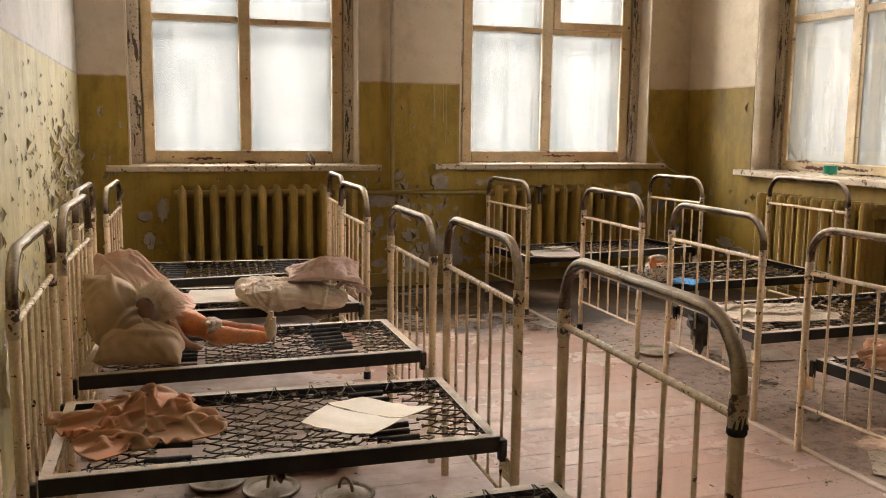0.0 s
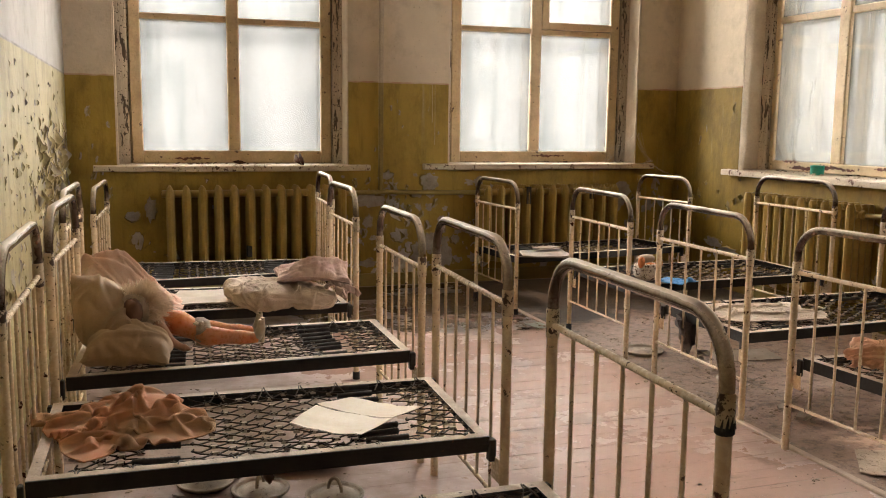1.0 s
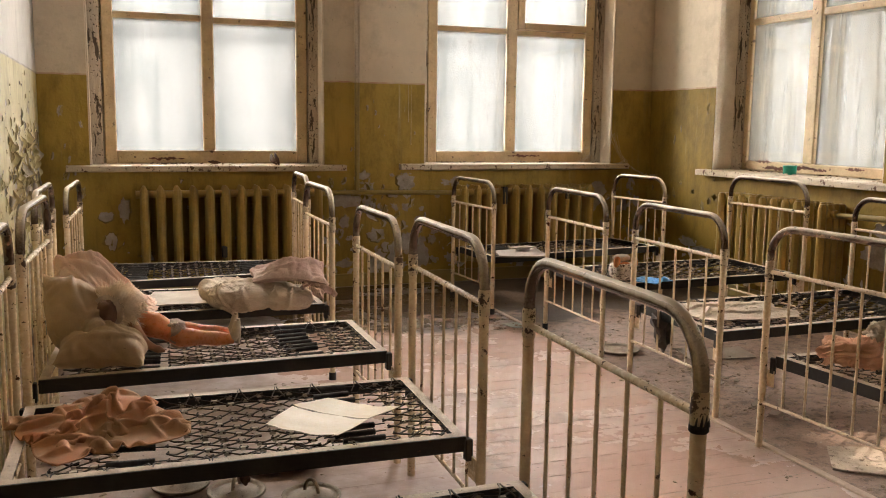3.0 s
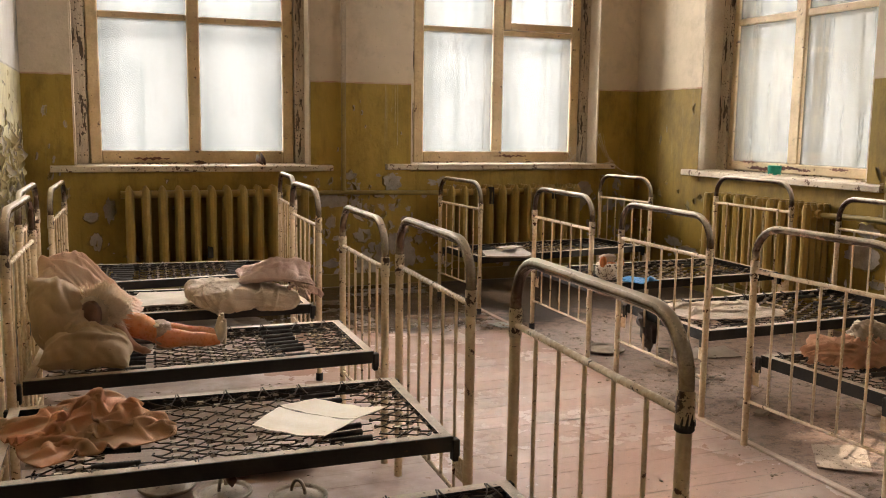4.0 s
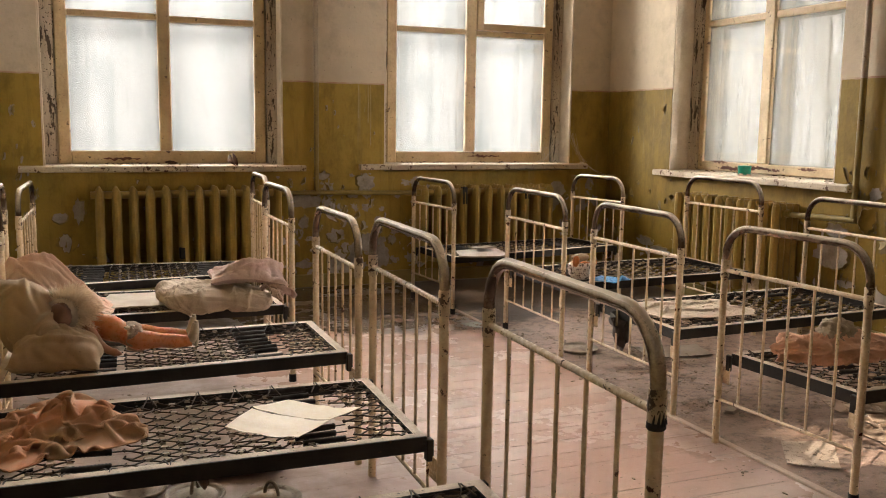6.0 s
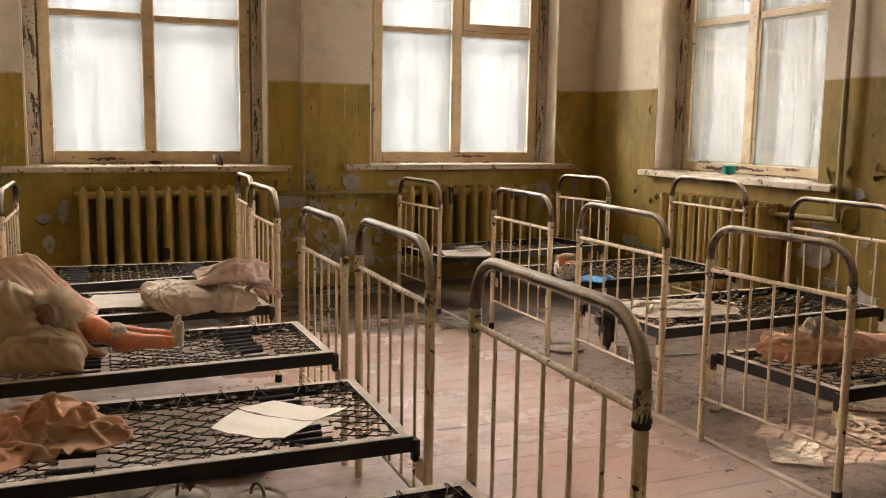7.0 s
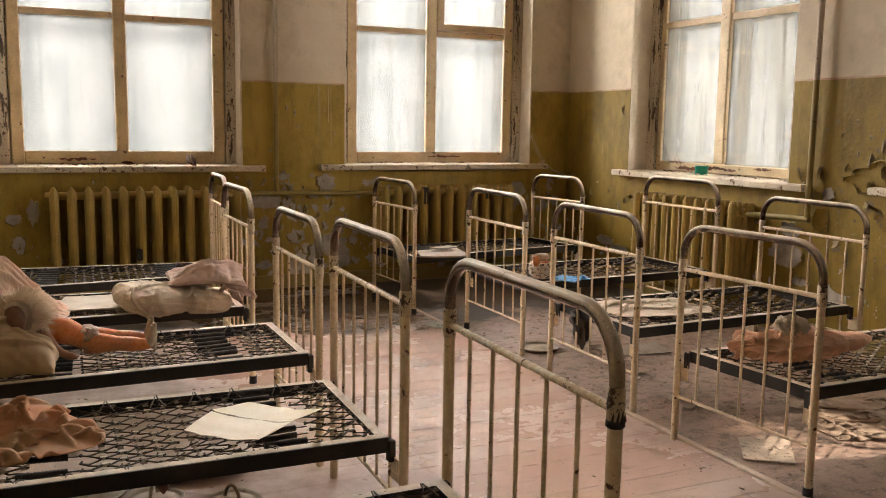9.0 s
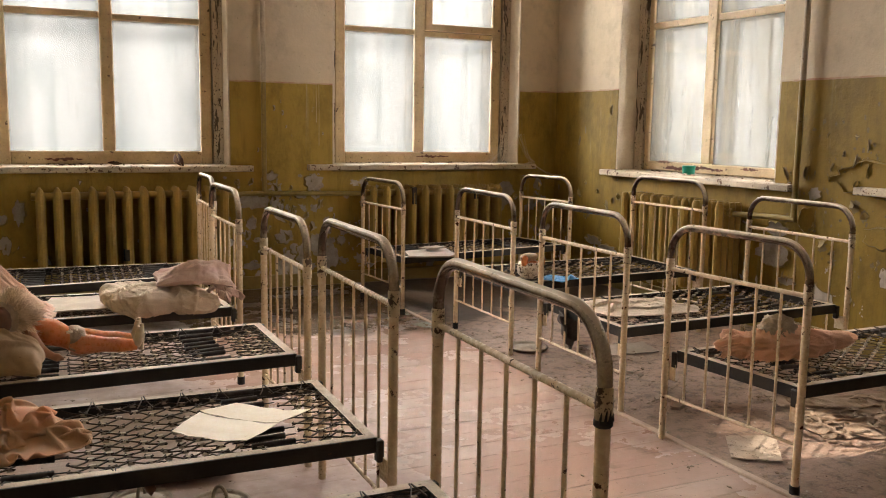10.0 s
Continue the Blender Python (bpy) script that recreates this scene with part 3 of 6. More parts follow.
# ---------------------------------------------------------------- outside
thing("ground", Shape().box(-60, 70, -50, 80, -0.9, -0.8), worn("leaf_litter_ground", (0.16, 0.12, 0.06), (0.10, 0.08, 0.04), 1.5, 0.95),
      "leaf-strewn ground outside", "ground", kind="structure")
s = Shape().add([(-9, 17, -0.8), (15, 17, -0.8), (15, 17, 12), (-9, 17, 12)], [(0, 1, 2, 3)])
thing("backdrop_far", s, hazy_sky("bright_mist", SKY_FAR * 0.66, SKY_FAR * 1.84), "bright white mist beyond the trees", "sky", kind="structure")
s = Shape().add([(15, 17, -0.8), (15, -9, -0.8), (15, -9, 9), (15, 17, 9)], [(0, 1, 2, 3)])
thing("backdrop_right", s, hazy_sky("dull_mist", SKY_RIGHT * 2.45, SKY_RIGHT * 1.8), "white mist beyond the trees", "sky", kind="structure")


def tree(x, y, high, girth, seed):
    rnd = random.Random(seed)
    t = holder("tree", (x, y, -0.8), "bare autumn tree with a few yellow leaves", "tree", "trees outside")
    s = Shape()
    lean = Vector((rnd.uniform(-0.06, 0.06), rnd.uniform(-0.06, 0.06), 1))
    pts = [Vector((x, y, -0.85)) + lean * (high * k / 9) + Vector((rnd.uniform(-1, 1), rnd.uniform(-1, 1), 0)) * 0.05 for k in range(10)]
    s.tube(pts, girth, 7, radii=[girth * (1 - 0.08 * k) for k in range(10)])
    part("trunk", s, BARK, t)
    s, lv = Shape(), Shape()
    for k in range(15):
        h = rnd.uniform(0.3, 0.95)
        base = pts[0] + lean * (high * h)
        a = rnd.uniform(0, 6.28)
        lng = rnd.uniform(0.7, 2.2) * (1.1 - h * 0.6)
        d = Vector((math.cos(a), math.sin(a), rnd.uniform(0.3, 1.0)))
        line = [base + d * (lng * j / 4) + Vector((rnd.uniform(-1, 1), rnd.uniform(-1, 1), rnd.uniform(-0.5, 1))) * (0.05 * j) for j in range(5)]
        s.tube(line, 0.01, 4, radii=[0.013 * (1 - 0.2 * j) + 0.002 for j in range(5)], caps=False)
        for j in range(16):
            p = line[rnd.randint(2, 4)] + Vector((rnd.uniform(-1, 1), rnd.uniform(-1, 1), rnd.uniform(-1, 1))) * 0.25
            u = Vector((rnd.uniform(-1, 1), rnd.uniform(-1, 1), rnd.uniform(-1, 1))).normalized() * 0.03
            w = u.orthogonal().normalized() * 0.022
            lv.add([p - u, p + w, p + u, p - w], [(0, 1, 2, 3)])
    part("limbs", s, BARK, t)
    part("crown", lv, YELLOW_LEAF, t, "sparse yellow leaves")
    return t


def sun_screen_tree(x, y, low, seed):
    """An unseen leafy tree beside the house, added to block and shape the sun."""
    rnd = random.Random(seed)
    t = holder("tree", (x, y, -0.8), "unseen autumn tree with a full yellow crown, added to block sun", "tree", "trees outside")
    part("trunk", Shape().tube([(x, y, -0.85), (x + 0.1, y, 2), (x, y + 0.1, 6), (x, y, 10.5)], 0.15, 8, radii=[0.19, 0.16, 0.11, 0.04]), BARK, t)
    s, lv = Shape(), Shape()
    for k in range(40):
        h, a = rnd.uniform(low, low + 4), rnd.uniform(0, 6.283)
        tip = Vector((x + 0.5 * math.cos(a) * rnd.uniform(0.4, 1), y + 2.0 * math.sin(a) * rnd.uniform(0.4, 1), h + rnd.uniform(0.7, 1.5)))
        s.tube([(x, y, h), Vector((x, y, h)).lerp(tip, 0.5) + Vector((0, 0, 0.12)), tip], 0.03, 5, radii=[0.04, 0.025, 0.008], caps=False)
    for k in range(8000):
        a, rr = rnd.uniform(0, 6.283), rnd.random() ** 0.5
        p = Vector((x + 0.5 * rr * math.cos(a), y + 2.0 * rr * math.sin(a), rnd.uniform(low, low + 5.2)))
        if noise.noise(p * 0.8 + Vector((seed, 0, 0))) < -0.22:
            continue
        u = Vector((rnd.gauss(0, 1), rnd.gauss(0, 1), rnd.gauss(0, 1))).normalized() * 0.13
        w = u.orthogonal().normalized() * 0.09
        lv.add([p - u, p + w, p + u, p - w], [(0, 1, 2, 3)])
    part("limbs", s, BARK, t)
    part("crown", lv, YELLOW_LEAF, t, "dense yellow leaves")


for x, y, low, seed in ((8.4, -1.85, 3.0, 60), (8.2, 0.05, 5.6, 61), (8.3, 2.85, 2.6, 65), (8.5, 4.9, 3.3, 63), (9.6, 2.2, 0.0, 64)):
    sun_screen_tree(x, y, low, seed)
rnd = random.Random(11)
for k in range(44):
    tree(-5.5 + k * 0.39 + rnd.uniform(-0.3, 0.3), rnd.uniform(13.5, 16.7), rnd.uniform(6, 8), rnd.uniform(0.025, 0.07), 100 + k)
for k in range(40):
    tree(rnd.uniform(11.5, 14.7), 0 + k * 0.38 + rnd.uniform(-0.3, 0.3), rnd.uniform(6, 8), rnd.uniform(0.02, 0.05), 200 + k)

# ---------------------------------------------------------------- heating


def radiator(m, count, pitch, z0, z1, label, top=((0.03, 0.85), (0.004, 0.28)), plugs=()):
    """Cast-iron column radiator, one section after another. Local x along the wall, y into the room is negative."""
    r = holder("radiator", m @ Vector((count * pitch / 2, -0.11, z0)), label, "radiator", "radiators under the windows")
    for i in range(count):
        x = (i + 0.5) * pitch
        s = Shape()
        for yy in (-0.165, -0.118, -0.071, -0.028):
            w = 0.028 if yy < -0.15 else 0.026
            prof = [(z0 + 0.035, 0.6), (z0 + 0.07, 1.0), (z1 - 0.06, 1.0), (z1 - top[0][0], top[0][1]), (z1 - top[1][0], top[1][1])]
            vv, ff = [], []
            for z, k in prof:
                ring = [(-1, 0.25), (-0.55, -0.7), (0, -1.0), (0.55, -0.7), (1, 0.25), (0.7, 1), (-0.7, 1)]
                vv += [(x + a * w * k, yy + b * 0.022 * k, z) for a, b in ring]
            for a in range(len(prof) - 1):
                for b in range(7):
                    ff.append((a * 7 + b, a * 7 + (b + 1) % 7, a * 7 + 7 + (b + 1) % 7, a * 7 + 7 + b))
            ff += [tuple(range(7))[::-1], tuple(range(28, 35))]
            s.add(vv, ff)
        for zc in (z0 + 0.055, z1 - 0.055):
            s.box(x - 0.021, x + 0.021, -0.165, -0.045, zc - 0.026, zc + 0.026, bevel=0.008)
            s.tube([(x - pitch / 2, -0.105, zc), (x + pitch / 2, -0.105, zc)], 0.024, 10, caps=True)
        s.v = [tuple(m @ Vector(p)) for p in s.v]
        part("section", s, RADIATOR, r)
    for x, low, high in plugs:
        s = Shape().box(x - 0.018, x + 0.018, -0.186, -0.140, low, high, bevel=0.004)
        s.v = [tuple(m @ Vector(p)) for p in s.v]
        part("wedge", s, RUBBER, r, "black wedge between the sections")
    return r


radiator(far_at(0.09), 12, 0.1007, 0.13, 0.728, "ochre cast-iron column radiator under the window", plugs=[(0.538, 0.26, 0.335)])
radiator(far_at(2.25), 11, 0.1007, 0.13, 0.715, "ochre cast-iron column radiator under the window", plugs=[(0.353, 0.575, 0.70), (0.856, 0.605, 0.66)])
radiator(right_at(4.98), 10, 0.1007, 0.13, 0.716, "ochre cast-iron radiator with rounded sections, brown dust on top", ((0.018, 0.96), (0.0, 0.68)))


def pipe(name, lines, r, label):
    p = holder(name, lines[0][0], label, "pipe", "heating pipes", "structure")
    for pts in lines:
        part("run", Shape().tube(pts, r, 12), WHITE_PIPE if min(q[2] for q in pts) > DADO - 0.01 else PIPE, p)
    return p


yp = Y_FAR - 0.035
pipe("heating_pipe_far", [[(1.545, yp, 0.662), (1.545, yp, DADO)], [(1.545, yp, DADO), (1.545, yp, CEIL)], [(1.29, yp - 0.07, 0.662), (1.42, yp - 0.02, 0.665), (1.55, yp, 0.664), (2.28, yp - 0.05, 0.655)],
     [(1.545, yp, 0.03), (1.545, yp, 0.05)]], 0.0165, "olive-painted steel heating pipes along the wall")
xp = X_RIGHT - 0.035
pipe("heating_pipe_right", [[(xp, 3.585, 0.66), (xp, 3.585, DADO)], [(xp, 3.585, DADO), (xp, 3.585, CEIL)], [(xp - 0.06, 3.98, 0.655), (xp - 0.01, 3.7, 0.66), (xp, 3.57, 0.66)]], 0.0165,
     "olive-painted steel heating pipes beside the window")

# ---------------------------------------------------------------- beds


def arch_points(p, q, z0, top, r=0.105, n=7):
    """From the foot of the arch at p over the top to q."""
    p, q = Vector((*p, 0)), Vector((*q, 0))
    d = (q - p).normalized()
    pts = [p + Vector((0, 0, z0))]
    for k in range(n + 1):
        a = math.pi / 2 * k / n
        pts.append(p + d * (r * (1 - math.cos(a))) + Vector((0, 0, top - r + r * math.sin(a))))
    for k in range(n + 1):
        a = math.pi / 2 * (1 - k / n)
        pts.append(q - d * (r * (1 - math.cos(a))) + Vector((0, 0, top - r + r * math.sin(a))))
    pts.append(q + Vector((0, 0, z0)))
    return pts


def bed_end(bed, p, q, bar, rise, rods, tips=(False, False), low=0.165):
    """Headboard or footboard: two posts, a bent tube over them, a bar, a low rail and thin rods."""
    P, Q = Vector((*p, 0)), Vector((*q, 0))
    d = (Q - P).normalized()
    for c, tip in ((P, tips[0]), (Q, tips[1])):
        post = part("post", Shape().tube([c + Vector((0, 0, 0.028 if tip else 0.0)), c + Vector((0, 0, bar + 0.03))], 0.0128, 14), CREAM, bed)
        if tip:
            part("rubber_foot", Shape().tube([c, c + Vector((0, 0, 0.006)), c + Vector((0, 0, 0.034))], 0.016, 12), RUBBER, post, "black rubber tip")
        part("collar", Shape().tube([c + Vector((0, 0, z)) for z in (bar - 0.028, bar - 0.024, bar + 0.034, bar + 0.038)], 0.015, 14,
                                    radii=[0.0136, 0.0152, 0.0152, 0.0138]), COLLAR, bed)
    part("arch", Shape().tube(arch_points(p, q, bar + 0.02, bar + rise), 0.0131, 14), STEEL, bed, "bare brown steel tube")
    z = Vector((0, 0, bar))
    part("bar", Shape().tube([P + z, Q + z], 0.0078, 10), CREAM, bed)
    z = Vector((0, 0, low))
    part("low_rail", Shape().tube([P + z, Q + z], 0.0062, 8), CREAM, bed)
    for i in range(rods):
        c = P.lerp(Q, (i + 1) / (rods + 1))
        part("rod", Shape().tube([c + Vector((0, 0, low)), c + Vector((0, 0, bar))], 0.0048, 8), CREAM, bed)


def spring_base(bed, corners, z, seed, coils=True):
    """Angle-iron frame with a net of hooked wires and coil springs. corners: foot-near, foot-far, head-far, head-near."""
    rnd = random.Random(seed)
    c = [Vector((*k, 0)) for k in corners]
    names = ("foot_rail", "far_rail", "head_rail", "near_rail")
    mid = sum(c, Vector()) / 4
    for i in range(4):
        a, b = c[i], c[(i + 1) % 4]
        d = (b - a).normalized()
        inn = Vector((-d.y, d.x, 0))
        if inn.dot(mid - a) < 0:
            inn = -inn
        s = Shape()
        wall_t, flange, h = 0.004, 0.028, 0.040
        a1, b1 = a - d * 0.0, b + d * 0.0
        # upright leaf
        s.add([a1 + Vector((0, 0, z - h)), b1 + Vector((0, 0, z - h)), b1 + Vector((0, 0, z)), a1 + Vector((0, 0, z)),
               a1 + inn * wall_t + Vector((0, 0, z - h)), b1 + inn * wall_t + Vector((0, 0, z - h)),
               b1 + inn * wall_t + Vector((0, 0, z)), a1 + inn * wall_t + Vector((0, 0, z))],
              [(0, 1, 2, 3), (5, 4, 7, 6), (0, 4, 5, 1), (3, 2, 6, 7), (0, 3, 7, 4), (1, 5, 6, 2)], 0)
        # flat leaf, with dust lying on it; mitred at the corners
        n = 26
        top = z + 0.0012 + 0.0004 * i
        vv = []
        for k in range(n + 1):
            u = k / n
            o = a.lerp(b, u)
            i1 = (a + d * flange + inn * flange).lerp(b - d * flange + inn * flange, u)
            e = 0.0018 * noise.noise(Vector((k * 0.9, seed, i)))
            vv += [o + Vector((0, 0, top)), i1 + inn * e + Vector((0, 0, top))]
            vv += [o + Vector((0, 0, top - 0.004)), i1 + inn * e + Vector((0, 0, top - 0.004))]
        for k in range(n):
            s.add([vv[4 * k], vv[4 * k + 4], vv[4 * k + 5], vv[4 * k + 1]], [(0, 1, 2, 3)], 1)
            s.add([vv[4 * k + 1], vv[4 * k + 5], vv[4 * k + 7], vv[4 * k + 3]], [(0, 1, 2, 3)], 0)
            s.add([vv[4 * k + 2], vv[4 * k + 6], vv[4 * k + 7], vv[4 * k + 3]], [(0, 1, 2, 3)], 0)
        part(names[i], s, [IRON, DUSTY], bed)
    # corner hangers on the posts
    for i, k in enumerate(c):
        out = (k - mid)
        sx = 1 if out.x > 0 else -1
        s = Shape()
        s.box(k.x - 0.004, k.x + sx * 0.016, k.y - 0.012, k.y + 0.012, z - 0.064, z - 0.005, bevel=0.003)
        part("corner_hanger", s, IRON, bed, "black iron corner hanger")
    # the net
    net, clips = Shape(), Shape()
    lng = ((c[3] - c[0]).length + (c[2] - c[1]).length) / 2
    wid = ((c[1] - c[0]).length + (c[2] - c[3]).length) / 2

    def at(u, v, dz=0.0):
        """u metres from the foot, v metres from the near rail."""
        p = c[0].lerp(c[3], u / lng)
        q = c[1].lerp(c[2], u / lng)
        r = p.lerp(q, v / wid)
        sag = 0.018 * math.sin(math.pi * u / lng) * math.sin(math.pi * v / wid)
        return Vector((r.x, r.y, z - 0.010 - sag + dz))

    a, rows = 0.088, 19
    b = (wid - 0.05) / (rows - 1)
    band = (0.20, 0.31) if coils else (9, 9)           # stretch that coil springs take
    band2 = (lng - 0.33, lng - 0.22) if coils else (9, 9)
    cols = int((lng - 0.04) / a)
    for j in range(rows):
        v = 0.025 + j * b
        for i in range(cols):
            u = 0.022 + (i + (0.5 if j % 2 else 0)) * a
            if u + a > lng - 0.02:
                continue
            inside = any(lo - 0.012 < u + a / 2 < hi + 0.012 for lo, hi in (band, band2))
            jig = lambda: rnd.uniform(-0.0035, 0.0035)
            # node clip
            p = at(u, v, jig())
            if not inside:
                clips.box(p.x - 0.008, p.x + 0.008, p.y - 0.005, p.y + 0.005, p.z - 0.003, p.z + 0.005)
            for sgn in (-1, 1):
                v1 = v + sgn * b
                if v1 < 0.01 or v1 > wid - 0.01:
                    v1 = v + sgn * b * 0.35
                if inside:
                    continue
                if rnd.random() < 0.04:
                    continue
                q0 = at(u - 0.010, v - sgn * 0.007, 0.004 + jig())
                q1 = at(u + 0.008, v + sgn * 0.004, 0.002 + jig())
                q2 = at(u + a / 2 - 0.010, v1 - sgn * 0.006, 0.001 + jig())
                q3 = at(u + a / 2 + 0.012, v1 + sgn * 0.004, 0.003 + jig())
                q4 = at(u + a / 2 + 0.006, v1 + sgn * 0.010, 0.006)
                net.tube([q0, q1, q2, q3, q4], 0.0024, 4, caps=False)
    for side in (0.0, wid):
        inn = 1 if side == 0 else -1
        for i in range(int(lng / 0.118)):
            u = 0.06 + i * 0.118 + rnd.uniform(-0.012, 0.012)
            base = at(u, side + inn * 0.062, 0.004)
            rail = at(u, side + inn * 0.026)
            rail.z = z + 0.004
            over = at(u, side + inn * 0.012)
            over.z = z + 0.0035
            for k in (-1, 1):
                d = Vector((0.004 * k, 0, 0))
                net.tube([base + d * 5, base.lerp(rail, 0.6) + d * 2 + Vector((0, 0, 0.003)), rail + d, over + d * 0.6 + Vector((0, 0, rnd.uniform(0, 0.006)))], 0.0021, 4, caps=False)
    part("spring_net", net, WIRE, bed, "net of hooked rusty wires", "stuff")
    part("clip", clips, CLIP, bed, kind="stuff")
    # coil springs lie side by side across the bed
    if coils:
        for lo, hi in (band, band2):
            for j in range(0, rows, 2):
                if rnd.random() < 0.06:
                    continue
                v = 0.03 + j * b * 0.985
                p, q = at(lo + rnd.uniform(-0.008, 0.008), v, 0.004), at(hi + rnd.uniform(-0.008, 0.008), v + rnd.uniform(-0.005, 0.005), 0.004)
                s = Shape()
                k = 27
                s.tube([p.lerp(q, i / k) for i in range(k + 1)], 0.008, 8, radii=[0.0092 if i % 2 else 0.0079 for i in range(k + 1)])
                s.tube([p, p + (p - q).normalized() * 0.03], 0.0018, 4, caps=False)
                s.tube([q, q + (q - p).normalized() * 0.03], 0.0018, 4, caps=False)
                part("coil_spring", s, COIL, bed)


def bed(foot, foot_bar, head, head_bar, z, rise, label, seed, tips=(False, False), rods=5):
    """foot and head: near post and far post, each (x, y)."""
    (fx0, fy0), (fx1, fy1) = foot
    (hx0, hy0), (hx1, hy1) = head
    s = -1 if hx0 < fx0 else 1
    mid = ((fx0 + hx0) / 2, (fy0 + fy1) / 2, 0)
    b = holder("bed", mid, label, "bed", "metal cots")
    bed_end(b, foot[0], foot[1], foot_bar, rise, rods, tips)
    bed_end(b, head[0], head[1], head_bar, rise, rods)
    i = 0.026
    spring_base(b, [(fx0 + s * i, fy0 + 0.04), (fx1 + s * i, fy1 - 0.03), (hx1 - s * i, hy1 - 0.03), (hx0 - s * i, hy0 + 0.04)], z, seed)
    for (px, py), dx, dy in ((foot[0], s, 0.052), (foot[1], s, -0.042), (head[1], -s, -0.042), (head[0], -s, 0.052)):
        plate = Shape().box(px + dx * 0.011, px + dx * 0.015, min(py, py + dy), max(py, py + dy), z - 0.112, z - 0.050, bevel=0.001)
        part("bracket", plate, CREAM, b, "cream steel bracket")
    return b


COT = "cream metal cot, brown arches, bare springs"
bed(((0.841, 2.020), (0.860, 2.655)), 0.690, ((-0.302, 2.035), (-0.295, 2.690)), 0.698, 0.338, 0.153, COT + ", crumpled cloth", 1)
bed(((0.849, 2.774), (0.853, 3.350)), 0.665, ((-0.270, 2.735), (-0.241, 3.345)), 0.720, 0.378, 0.153, COT + " with pillows and a doll", 2)
bed(((0.864, 3.814), (0.863, 4.396)), 0.690, ((-0.321, 3.813), (-0.299, 4.480)), 0.690, 0.337, 0.153, COT + " with pillows", 3, (True, False))
bed(((0.946, 4.755), (0.967, 5.286)), 0.690, ((-0.250, 4.640), (-0.216, 5.380)), 0.645, 0.330, 0.153, COT + " beside the far wall", 4)
near_cot = bed(((0.835, 1.128), (0.852, 1.784)), 0.690, ((-0.310, 1.130), (-0.310, 1.780)), 0.690, 0.338, 0.153, COT + " beside the peeling wall", 5)
bed(((2.172, 1.933), (2.132, 2.525)), 0.638, ((3.500, 1.930), (3.500, 2.530)), 0.638, 0.338, 0.157, COT + " with an old doll", 6, (True, False))
bed(((2.170, 2.828), (2.183, 3.482)), 0.638, ((3.468, 2.865), (3.488, 3.528)), 0.638, 0.338, 0.157, COT + " with a linen sheet", 7)
bed(((2.215, 3.799), (2.228, 4.449)), 0.638, ((3.481, 3.860), (3.490, 4.516)), 0.690, 0.355, 0.157, COT + " with toy and blue plastic", 8, (False, True))
bed(((2.097, 4.909), (2.060, 5.500)), 0.638, ((3.420, 5.110), (3.350, 5.650)), 0.638, 0.342, 0.157, COT + " in the far corner", 9, (True, True))


def tar_mark(cot, x, y, z, seed):
    """Black paint run down over a collar and gathered at its lower edge."""
    rnd = random.Random(seed)
    s = Shape()
    s.tube([(x, y, z - 0.003), (x, y, z), (x, y, z + 0.007), (x, y, z + 0.010)], 0.016, 16, radii=[0.0137, 0.0162, 0.0160, 0.0154])
    for k in range(7):
        a = -2.6 + 0.5 * k + rnd.uniform(-0.16, 0.16)
        top = rnd.uniform(0.003, 0.024)
        pts = [(x + 0.0152 * math.cos(a + 0.06 * j), y + 0.0152 * math.sin(a + 0.06 * j), z + 0.006 + top * j / 3) for j in range(4)]
        s.tube(pts, 0.002, 6, radii=[0.0030, 0.0024, 0.0018, 0.0007])
    part("paint_run", s, RUBBER, cot, "black paint run on the collar")


tar_mark(near_cot, 0.835, 1.128, 0.664, 5)

# ---------------------------------------------------------------- soft things


def fold(p, seed, run=1.0):
    """Height of creases in cloth at p, 0 to 1: sharp crests between soft hollows. run below 1 draws the crests out."""
    q = Vector((p.x, p.y, p.z + seed * 3.7))
    if run < 1:
        t = 0.9 + 1.5 * noise.noise(q * 2.6 + Vector((3, 1, 0)))
        c, d = math.cos(t), math.sin(t)
        q = Vector(((q.x * c - q.y * d) * run, q.x * d + q.y * c, q.z))
    w = Vector((noise.noise(q * 5.0), noise.noise(q * 5.0 + Vector((9, 0, 0))), noise.noise(q * 5.0 + Vector((0, 9, 0))))) * 0.055
    a = (1 - abs(noise.noise((q + w) * 9.0))) ** 3
    b = (1 - abs(noise.noise((q + w * 1.3) * 19 + Vector((5, 5, 5))))) ** 4
    c = (1 - abs(noise.noise((q + w * 0.6) * 42 + Vector((1, 7, 2))))) ** 3
    return 0.58 * a + 0.30 * b + 0.12 * c


